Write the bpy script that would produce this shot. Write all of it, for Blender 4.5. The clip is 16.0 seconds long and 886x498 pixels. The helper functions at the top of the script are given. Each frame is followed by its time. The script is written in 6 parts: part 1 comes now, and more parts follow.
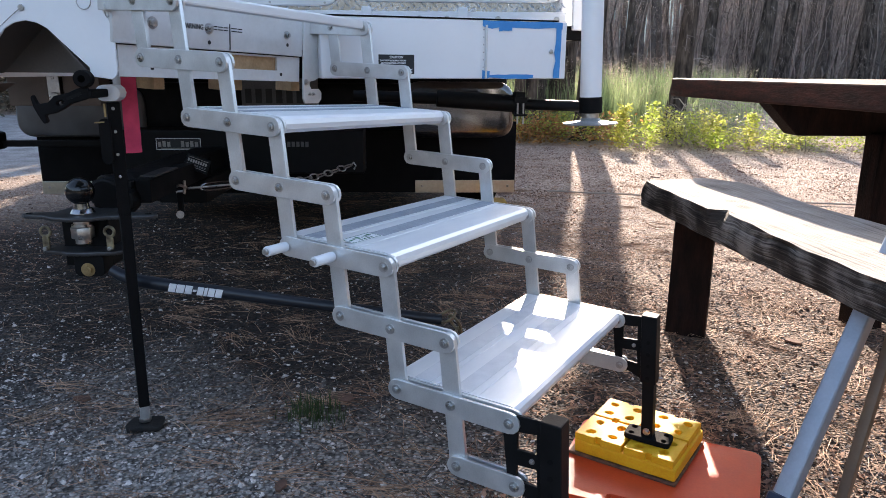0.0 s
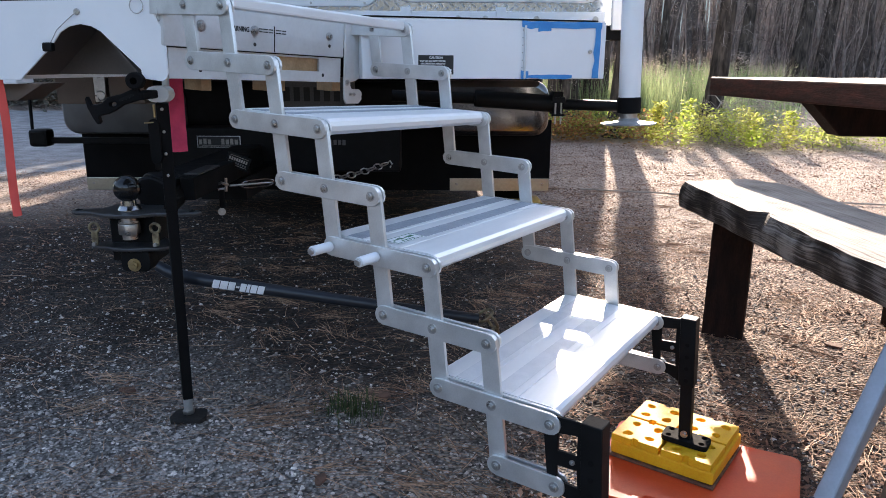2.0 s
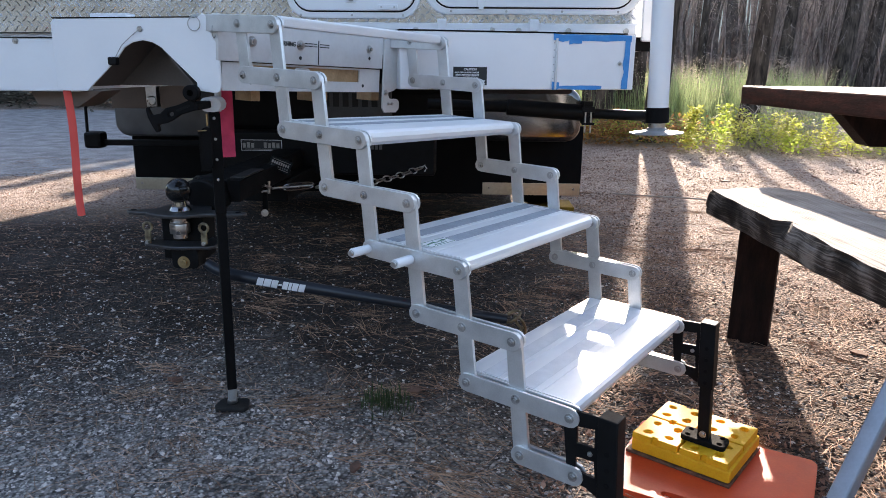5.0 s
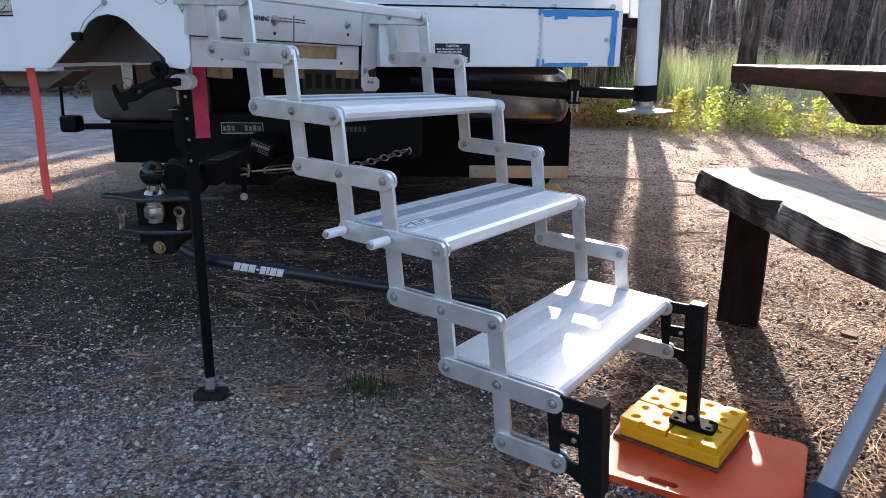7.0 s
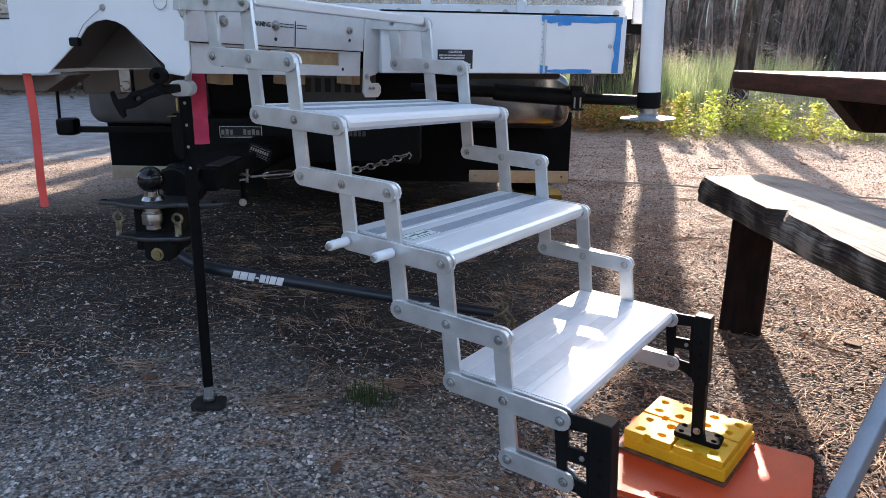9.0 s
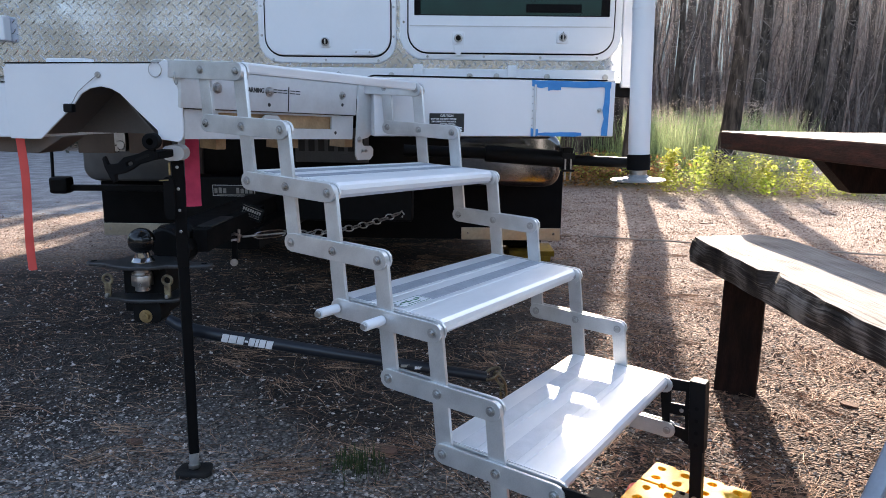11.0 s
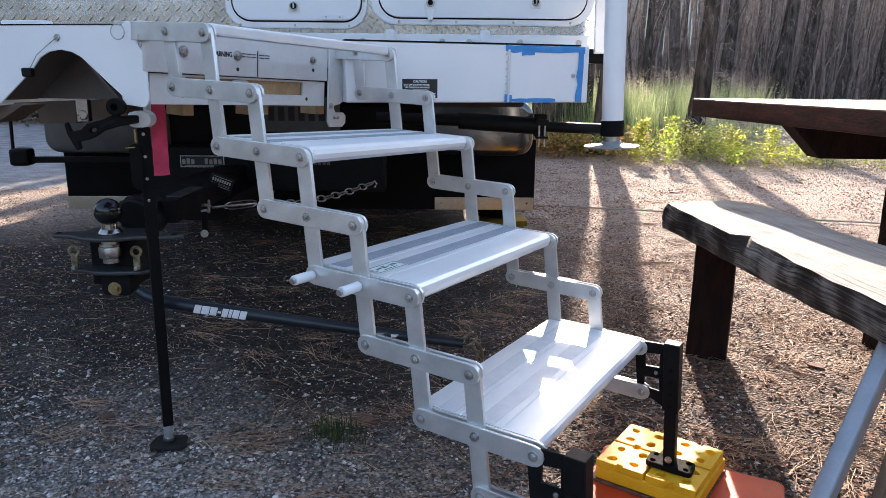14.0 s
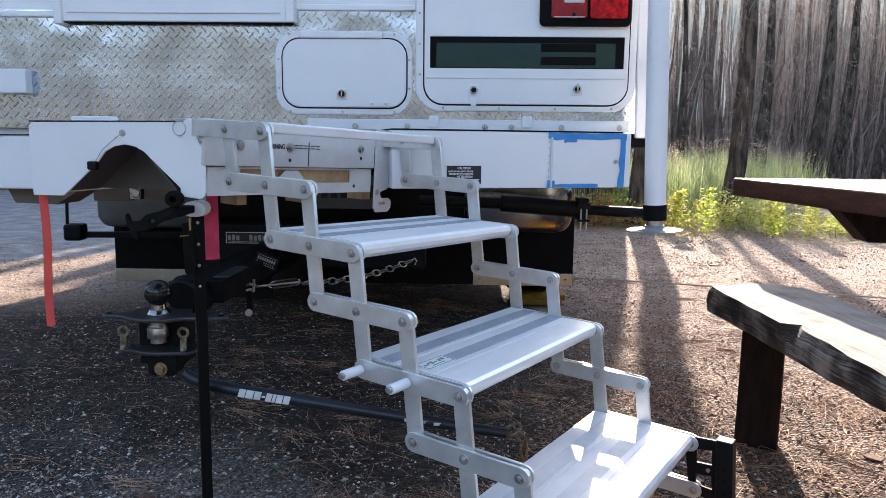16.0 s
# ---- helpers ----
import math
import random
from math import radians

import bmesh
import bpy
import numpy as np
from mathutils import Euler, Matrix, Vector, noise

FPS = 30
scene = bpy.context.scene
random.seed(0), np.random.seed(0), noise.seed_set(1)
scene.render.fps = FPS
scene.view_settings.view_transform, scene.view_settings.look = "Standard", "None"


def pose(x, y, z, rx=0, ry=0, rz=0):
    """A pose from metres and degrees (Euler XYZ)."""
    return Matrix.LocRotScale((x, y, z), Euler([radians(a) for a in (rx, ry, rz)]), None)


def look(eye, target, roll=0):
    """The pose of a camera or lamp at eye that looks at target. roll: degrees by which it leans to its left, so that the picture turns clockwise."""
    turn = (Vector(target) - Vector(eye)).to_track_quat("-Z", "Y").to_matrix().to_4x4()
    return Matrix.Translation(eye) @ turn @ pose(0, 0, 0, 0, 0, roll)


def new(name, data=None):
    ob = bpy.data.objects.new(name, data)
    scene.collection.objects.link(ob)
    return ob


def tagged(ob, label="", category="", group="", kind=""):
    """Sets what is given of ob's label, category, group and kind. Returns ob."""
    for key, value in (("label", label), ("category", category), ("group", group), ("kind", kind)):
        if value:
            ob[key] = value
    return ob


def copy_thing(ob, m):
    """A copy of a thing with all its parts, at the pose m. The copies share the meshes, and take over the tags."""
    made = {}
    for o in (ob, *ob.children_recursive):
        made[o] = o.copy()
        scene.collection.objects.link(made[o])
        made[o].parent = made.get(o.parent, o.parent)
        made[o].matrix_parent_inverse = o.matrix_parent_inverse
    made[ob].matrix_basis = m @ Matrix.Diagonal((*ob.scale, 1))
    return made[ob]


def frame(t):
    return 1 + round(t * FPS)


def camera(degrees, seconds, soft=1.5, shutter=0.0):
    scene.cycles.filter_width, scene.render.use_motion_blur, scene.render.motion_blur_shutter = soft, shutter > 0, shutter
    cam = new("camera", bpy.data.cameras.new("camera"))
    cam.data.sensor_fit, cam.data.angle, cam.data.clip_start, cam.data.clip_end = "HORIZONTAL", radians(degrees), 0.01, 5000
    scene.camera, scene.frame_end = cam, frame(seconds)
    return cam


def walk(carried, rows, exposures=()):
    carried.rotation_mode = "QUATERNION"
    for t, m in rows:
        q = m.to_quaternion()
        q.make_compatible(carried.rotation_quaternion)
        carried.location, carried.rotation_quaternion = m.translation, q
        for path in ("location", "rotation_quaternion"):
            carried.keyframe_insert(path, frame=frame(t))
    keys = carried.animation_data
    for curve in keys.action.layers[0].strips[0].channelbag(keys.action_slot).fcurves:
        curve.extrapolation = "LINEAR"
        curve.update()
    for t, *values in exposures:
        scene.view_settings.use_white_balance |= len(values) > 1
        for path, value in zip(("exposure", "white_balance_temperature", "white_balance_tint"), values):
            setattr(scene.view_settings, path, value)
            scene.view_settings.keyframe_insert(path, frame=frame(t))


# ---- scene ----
cam = camera(64.2, 16.0, soft=0.9)
EXPOSURE = 1.80
PATH = [
    (0, (0.2880, -1.2144, 0.7770), (0.5117, 0.7111, 0.2844), 0.33),
    (0.5, (0.2798, -1.2143, 0.7844), (0.4766, 0.7182, 0.3085), 0.43),
    (1, (0.2772, -1.2161, 0.7856), (0.4645, 0.7192, 0.3172), 0.43),
    (1.5, (0.2679, -1.2155, 0.7871), (0.4389, 0.7234, 0.3273), 0.53),
    (2, (0.2679, -1.2241, 0.7881), (0.4084, 0.7063, 0.2840), 0.31),
    (2.5, (0.2652, -1.2511, 0.8062), (0.4666, 0.6639, 0.2658), 0.81),
    (3, (0.2557, -1.2971, 0.8137), (0.4412, 0.6251, 0.2932), 0.61),
    (3.5, (0.2650, -1.3150, 0.8142), (0.3658, 0.6163, 0.3041), 0.00),
    (3.7, (0.2656, -1.3177, 0.8172), (0.3397, 0.6145, 0.3064), -0.10),
    (5.8, (0.2704, -1.2919, 0.8080), (0.3145, 0.6471, 0.3197), 0.51),
    (6, (0.2767, -1.2916, 0.8066), (0.3293, 0.6479, 0.3211), 0.11),
    (6.5, (0.2829, -1.2791, 0.7993), (0.3664, 0.6574, 0.3062), 0.41),
    (7, (0.2881, -1.2596, 0.7920), (0.3604, 0.6651, 0.2533), 0.29),
    (7.5, (0.2855, -1.2428, 0.7941), (0.3633, 0.6751, 0.2323), 0.28),
    (8, (0.2761, -1.2358, 0.8006), (0.3591, 0.6867, 0.2555), 0.69),
    (8.5, (0.2729, -1.2334, 0.8008), (0.3531, 0.6915, 0.2638), 0.69),
    (9, (0.2755, -1.2352, 0.8037), (0.3585, 0.6899, 0.2676), 0.59),
    (9.5, (0.2647, -1.2228, 0.8273), (0.3325, 0.7168, 0.3440), 0.71),
    (9.7, (0.2604, -1.2078, 0.8445), (0.3029, 0.7411, 0.3974), 0.62),
    (11.8, (0.2883, -1.2304, 0.8160), (0.4380, 0.7254, 0.4255), 0.15),
    (12, (0.2872, -1.2284, 0.8161), (0.4430, 0.7221, 0.4022), -0.05),
    (12.5, (0.2852, -1.2208, 0.8132), (0.4537, 0.7245, 0.3806), 0.14),
    (13, (0.2878, -1.2190, 0.8140), (0.4774, 0.7226, 0.3732), 0.64),
    (13.5, (0.2834, -1.2147, 0.8113), (0.4835, 0.7218, 0.3530), 0.74),
    (14, (0.2733, -1.2148, 0.8098), (0.4535, 0.7217, 0.3436), 0.53),
    (14.5, (0.2743, -1.2154, 0.8138), (0.4305, 0.7213, 0.3398), 0.43),
    (15, (0.2572, -1.2069, 0.8417), (0.3799, 0.7407, 0.4035), 0.43),
    (15.5, (0.2480, -1.2056, 0.8612), (0.3368, 0.7644, 0.5279), 0.56),
    (16, (0.2477, -1.2092, 0.8592), (0.3369, 0.7677, 0.5701), 0.57),
]
walk(cam, [(t, look(eye, target, roll)) for t, eye, target, roll in PATH],
     exposures=((0.0, EXPOSURE, 7000, 15.0), (16.0, EXPOSURE, 7000, 15.0)))

# ---------------------------------------------------------------- light
SUN_AZ, SUN_EL = 16.8, 21.8          # degrees east of +y, and above the horizon
world = bpy.data.worlds.new("sky")
scene.world = world
world.use_nodes = True
wn = world.node_tree.nodes
sky = wn.new("ShaderNodeTexSky")
sky.sky_type, sky.sun_disc = "NISHITA", False
sky.sun_elevation, sky.sun_rotation = radians(SUN_EL), radians(SUN_AZ)
wn["Background"].inputs[1].default_value = 0.15
world.node_tree.links.new(sky.outputs[0], wn["Background"].inputs[0])
sun = new("sun", bpy.data.lights.new("sun", "SUN"))
sun.data.energy, sun.data.angle, sun.data.color = 5.0, radians(0.6), (1.0, 0.91, 0.80)
a, e = radians(SUN_AZ), radians(SUN_EL)
sun.matrix_world = look((0, 0, 10), (-math.sin(a) * math.cos(e), -math.cos(a) * math.cos(e), 10 - math.sin(e)))


# ---------------------------------------------------------------- materials
def mat(name, colour, rough=0.6, metal=0.0, second=None, scale=20.0, mix=0.5, bump=0.15, fine=200.0, island=0.0, coat=0.0, leafy=0.0, spec=0.5, glow=0.0, stretch=None):
    """A surface with stains at one scale, grain at another and a little relief."""
    m = bpy.data.materials.new(name)
    m.use_nodes = True
    n, l = m.node_tree.nodes, m.node_tree.links
    b = n["Principled BSDF"]
    b.inputs["Roughness"].default_value, b.inputs["Metallic"].default_value = rough, metal
    b.inputs["Coat Weight"].default_value = coat
    co = n.new("ShaderNodeTexCoord")
    big, small = n.new("ShaderNodeTexNoise"), n.new("ShaderNodeTexNoise")
    big.inputs["Scale"].default_value, big.inputs["Detail"].default_value = scale, 6.0
    small.inputs["Scale"].default_value, small.inputs["Detail"].default_value = fine, 3.0
    where = co.outputs["Object"]
    if stretch:
        mp = n.new("ShaderNodeMapping")
        mp.inputs["Scale"].default_value = stretch
        l.new(where, mp.inputs["Vector"])
        where = mp.outputs["Vector"]
    for t in (big, small):
        l.new(where, t.inputs["Vector"])
    ramp = n.new("ShaderNodeValToRGB")
    ramp.color_ramp.elements[0].position, ramp.color_ramp.elements[1].position = 0.35, 0.7
    second = second or tuple(c * 0.8 for c in colour)
    ramp.color_ramp.elements[0].color = (*second, 1)
    ramp.color_ramp.elements[1].color = (*colour, 1)
    l.new(big.outputs["Fac"], ramp.inputs["Fac"])
    grain = n.new("ShaderNodeMix")
    grain.data_type, grain.blend_type = "RGBA", "OVERLAY"
    grain.inputs["Factor"].default_value = mix
    l.new(ramp.outputs["Color"], grain.inputs["A"])
    l.new(small.outputs["Fac"], grain.inputs["B"])
    last = grain.outputs["Result"]
    if island:
        geo, hsv, mr = n.new("ShaderNodeNewGeometry"), n.new("ShaderNodeHueSaturation"), n.new("ShaderNodeMapRange")
        mr.inputs["To Min"].default_value, mr.inputs["To Max"].default_value = 1 - island, 1 + island
        l.new(geo.outputs["Random Per Island"], mr.inputs["Value"])
        l.new(mr.outputs["Result"], hsv.inputs["Value"])
        l.new(last, hsv.inputs["Color"])
        last = hsv.outputs["Color"]
    l.new(last, b.inputs["Base Color"])
    rr = n.new("ShaderNodeMapRange")
    rr.inputs["To Min"].default_value, rr.inputs["To Max"].default_value = max(0.02, rough - 0.1), min(1, rough + 0.1)
    l.new(big.outputs["Fac"], rr.inputs["Value"])
    l.new(rr.outputs["Result"], b.inputs["Roughness"])
    bp = n.new("ShaderNodeBump")
    bp.inputs["Strength"].default_value, bp.inputs["Distance"].default_value = bump, 0.002
    l.new(small.outputs["Fac"], bp.inputs["Height"])
    l.new(bp.outputs["Normal"], b.inputs["Normal"])
    b.inputs["Specular IOR Level"].default_value = spec
    # emission in the base colour, for the painted haze of the far slope
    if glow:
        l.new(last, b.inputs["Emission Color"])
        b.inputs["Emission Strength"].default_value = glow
    if leafy:
        tr, mx = n.new("ShaderNodeBsdfTranslucent"), n.new("ShaderNodeMixShader")
        mx.inputs["Fac"].default_value = leafy
        l.new(last, tr.inputs["Color"])
        l.new(b.outputs["BSDF"], mx.inputs[1])
        l.new(tr.outputs["BSDF"], mx.inputs[2])
        l.new(mx.outputs["Shader"], n["Material Output"].inputs["Surface"])
    return m


ALU = mat("brushed_aluminium", (0.90, 0.90, 0.895), 0.42, 0.35, (0.80, 0.81, 0.815), 30, 0.14, 0.06, 400, stretch=(0.25, 1, 1))
BAR_ALU = mat("dull_aluminium_bar", (0.77, 0.77, 0.76), 0.36, 0.75, (0.62, 0.62, 0.61), 25, 0.18, 0.08, 400)
ALU_DARK = mat("scuffed_aluminium_strip", (0.42, 0.45, 0.49), 0.6, 0.3, (0.33, 0.36, 0.40), 40, 0.3, 0.2, 500)
ALU_WORN = mat("worn_aluminium_strip", (0.76, 0.77, 0.785), 0.5, 0.35, (0.66, 0.675, 0.69), 40, 0.2, 0.1, 500)
WHITE = mat("white_paint", (0.85, 0.855, 0.86), 0.35, 0, (0.80, 0.81, 0.82), 6, 0.06, 0.02, 120)
WHITE_METAL = mat("dull_white_metal", (0.70, 0.70, 0.69), 0.5, 0.1, (0.60, 0.59, 0.57), 12, 0.12, 0.05, 150)
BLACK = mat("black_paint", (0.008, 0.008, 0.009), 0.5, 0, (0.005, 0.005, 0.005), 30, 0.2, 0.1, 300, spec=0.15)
RUBBER = mat("black_rubber", (0.006, 0.006, 0.006), 0.8, 0, (0.009, 0.008, 0.008), 12, 0.2, 0.2, 250, spec=0.1)
STEEL = mat("zinc_steel", (0.55, 0.55, 0.54), 0.3, 1.0, (0.42, 0.41, 0.4), 60, 0.2, 0.05, 400)
BRASS = mat("yellow_zinc", (0.55, 0.42, 0.22), 0.4, 1.0, (0.4, 0.3, 0.16), 60, 0.2, 0.05, 400)
RUST = mat("rusty_steel", (0.24, 0.115, 0.065), 0.75, 0.2, (0.09, 0.048, 0.032), 60, 0.3, 0.3, 400)
CHROME = mat("chrome", (0.42, 0.42, 0.43), 0.10, 1.0, (0.36, 0.36, 0.36), 20, 0.05, 0.0, 100)
YELLOW = mat("yellow_plastic", (0.90, 0.50, 0.022), 0.55, 0, (0.80, 0.40, 0.015), 25, 0.25, 0.25, 300, spec=0.25)
# yellow plastic with the shade under the truck put into its colour
SHADED_YELLOW = mat("shaded_yellow_plastic", (0.34, 0.19, 0.02), 0.75, 0, (0.16, 0.09, 0.02), 14, 0.4, 0.3, 200, spec=0.15)
ORANGE = mat("orange_plastic", (0.80, 0.088, 0.022), 0.5, 0, (0.66, 0.065, 0.016), 9, 0.22, 0.12, 220)
PINK = mat("faded_pink_webbing", (0.82, 0.075, 0.15), 0.8, 0, (0.62, 0.04, 0.1), 30, 0.2, 0.3, 700)
CORAL = mat("coral_tape", (0.80, 0.09, 0.07), 0.7, 0, (0.7, 0.07, 0.05), 20, 0.1, 0.1, 400)
BLUE_TAPE = mat("blue_masking_tape", (0.03, 0.22, 0.55), 0.7, 0, (0.05, 0.28, 0.62), 40, 0.15, 0.2, 400)
WOOD = mat("stained_wood", (0.027, 0.0135, 0.011), 0.7, 0, (0.008, 0.0055, 0.005), 14, 0.5, 0.8, 90, spec=0.12, stretch=(3, 3, 0.7))
TABLE_WOOD = mat("red_brown_stain", (0.075, 0.026, 0.019), 0.65, 0, (0.022, 0.010, 0.008), 18, 0.6, 0.8, 90, spec=0.2, stretch=(1.5, 0.6, 3))


def grained_wood(name, stops, stretch, patch, worn_share=0.42):
    """Weathered timber: fine drawn-out grain that wavers, worn through in patches, with open cracks."""
    m = bpy.data.materials.new(name)
    m.use_nodes = True
    n, l = m.node_tree.nodes, m.node_tree.links
    b = n["Principled BSDF"]
    b.inputs["Roughness"].default_value, b.inputs["Specular IOR Level"].default_value = 0.85, 0.15
    co, mp = n.new("ShaderNodeTexCoord"), n.new("ShaderNodeMapping")
    warp, push = n.new("ShaderNodeTexNoise"), n.new("ShaderNodeVectorMath")
    warp.inputs["Scale"].default_value = 6.0
    l.new(co.outputs["Object"], warp.inputs["Vector"])
    push.operation = "MULTIPLY_ADD"
    l.new(warp.outputs["Color"], push.inputs[0])
    push.inputs[1].default_value = (0.03, 0.03, 0.03)
    l.new(co.outputs["Object"], push.inputs[2])
    mp.inputs["Scale"].default_value = stretch
    l.new(push.outputs[0], mp.inputs["Vector"])
    grain, worn = n.new("ShaderNodeTexNoise"), n.new("ShaderNodeTexNoise")
    grain.inputs["Scale"].default_value, grain.inputs["Detail"].default_value, grain.inputs["Roughness"].default_value = 1.0, 6.0, 0.65
    worn.inputs["Scale"].default_value, worn.inputs["Detail"].default_value = patch, 8.0
    l.new(mp.outputs["Vector"], grain.inputs["Vector"])
    l.new(co.outputs["Object"], worn.inputs["Vector"])
    mix = n.new("ShaderNodeMix")
    mix.inputs["Factor"].default_value = worn_share
    l.new(grain.outputs["Fac"], mix.inputs["A"])
    l.new(worn.outputs["Fac"], mix.inputs["B"])
    ramp = n.new("ShaderNodeValToRGB")
    els = ramp.color_ramp.elements
    for k, (p, c) in enumerate(stops):
        el = els[k] if k < 2 else els.new(p)
        el.position, el.color = p, (*c, 1)
    l.new(mix.outputs["Result"], ramp.inputs["Fac"])
    l.new(ramp.outputs["Color"], b.inputs["Base Color"])
    bump = n.new("ShaderNodeBump")
    bump.inputs["Strength"].default_value, bump.inputs["Distance"].default_value = 0.8, 0.004
    l.new(grain.outputs["Fac"], bump.inputs["Height"])
    l.new(bump.outputs["Normal"], b.inputs["Normal"])
    return m


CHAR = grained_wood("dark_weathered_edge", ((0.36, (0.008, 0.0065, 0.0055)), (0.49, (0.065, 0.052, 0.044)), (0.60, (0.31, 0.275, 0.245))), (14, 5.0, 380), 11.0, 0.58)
WOOD_OLD = grained_wood("weathered_wood", ((0.30, (0.05, 0.04, 0.035)), (0.44, (0.30, 0.27, 0.245)), (0.66, (0.50, 0.465, 0.43))), (210, 3.5, 12), 10.0)
TAN = mat("bare_plywood", (0.50, 0.33, 0.18), 0.7, 0, (0.36, 0.22, 0.11), 30, 0.3, 0.2, 200)
CHARRED = mat("charred_bark", (0.15, 0.12, 0.10), 0.95, 0, (0.022, 0.018, 0.016), 16, 0.7, 1.0, 40, stretch=(1, 1, 0.22), spec=0.1)
BARK = mat("dead_bark", (0.19, 0.155, 0.135), 0.9, 0, (0.06, 0.05, 0.044), 9, 0.4, 1.0, 40, stretch=(1, 1, 0.25))
TWIG = mat("dry_twig", (0.45, 0.39, 0.35), 0.85, 0, (0.22, 0.185, 0.165), 9, 0.3, 0.3, 60, island=0.6, leafy=0.3, spec=0.2)
LEAF = mat("sunlit_weed_leaf", (0.44, 0.56, 0.10), 0.6, 0, (0.60, 0.56, 0.15), 3, 0.1, 0.1, 40, island=0.4, leafy=0.65)
GRASS = mat("grass_blade", (0.24, 0.36, 0.14), 0.6, 0, (0.40, 0.43, 0.24), 2, 0.1, 0.1, 40, island=0.4, leafy=0.5)
# chrome darkened in colour to stand for the dark surroundings it mirrors
DARK_CHROME = mat("dark_reflection_chrome", (0.17, 0.17, 0.175), 0.1, 1.0, (0.10, 0.10, 0.10), 8, 0.1, 0.02, 100)
TUFT = mat("green_tuft", (0.035, 0.065, 0.016), 0.7, 0, (0.05, 0.075, 0.022), 20, 0.1, 0.1, 40, island=0.35, leafy=0.3)
STONE = mat("gravel_stone", (0.62, 0.565, 0.52), 0.9, 0, (0.24, 0.21, 0.195), 60, 0.4, 0.4, 500, island=0.75, spec=0.2)
NEEDLE = mat("pine_needle", (0.47, 0.30, 0.195), 0.8, 0, (0.22, 0.115, 0.07), 9, 0.2, 0.1, 100, island=0.75)
ROADM = mat("road_gravel", (0.42, 0.40, 0.39), 0.95, 0, (0.22, 0.205, 0.20), 5.5, 0.8, 0.8, 60)
BLUEGREY = mat("painted_tripod_metal", (0.42, 0.46, 0.52), 0.4, 0.3, (0.36, 0.4, 0.45), 20, 0.1, 0.05, 200)
NAVY = mat("navy_plastic", (0.012, 0.025, 0.06), 0.4, 0, (0.01, 0.02, 0.045), 30, 0.1, 0.05, 300)
INK = mat("black_ink", (0.02, 0.02, 0.02), 0.6)
PRINT = mat("white_print", (0.86, 0.86, 0.86), 0.6)
RED_LENS = mat("red_lens", (0.80, 0.008, 0.014), 0.3, 0, (0.25, 0.003, 0.005), 90, 0.4, 0.6, 220, spec=0.15)
DULL_LENS = mat("dull_red_lens", (0.36, 0.012, 0.014), 0.25, 0, (0.22, 0.008, 0.01), 40, 0.2, 0.2, 180, spec=0.25)
CLEAR_LENS = mat("frosted_lens", (0.65, 0.6, 0.6), 0.2, 0, (0.55, 0.5, 0.5), 60, 0.2, 0.3, 180, coat=0.5)
GREEN_BOX = mat("dark_green_paint", (0.017, 0.085, 0.062), 0.5, 0, (0.011, 0.055, 0.042), 15, 0.1, 0.05, 200)


def tread_plate_material():
    """Polished sheet metal that is not quite flat, so that what it mirrors breaks up."""
    m = mat("polished_tread_plate", (0.75, 0.80, 0.87), 0.17, 1.0, (0.58, 0.63, 0.70), 7, 0.2, 0.05, 60)
    n, l = m.node_tree.nodes, m.node_tree.links
    b = n["Principled BSDF"]
    co, wave, bump = n.new("ShaderNodeTexCoord"), n.new("ShaderNodeTexNoise"), n.new("ShaderNodeBump")
    wave.inputs["Scale"].default_value, wave.inputs["Detail"].default_value = 4.0, 2.0
    bump.inputs["Strength"].default_value, bump.inputs["Distance"].default_value = 1.0, 0.009
    l.new(co.outputs["Object"], wave.inputs["Vector"])
    l.new(wave.outputs["Fac"], bump.inputs["Height"])
    l.new(bump.outputs["Normal"], b.inputs["Normal"])
    return m


DIAMOND = tread_plate_material()


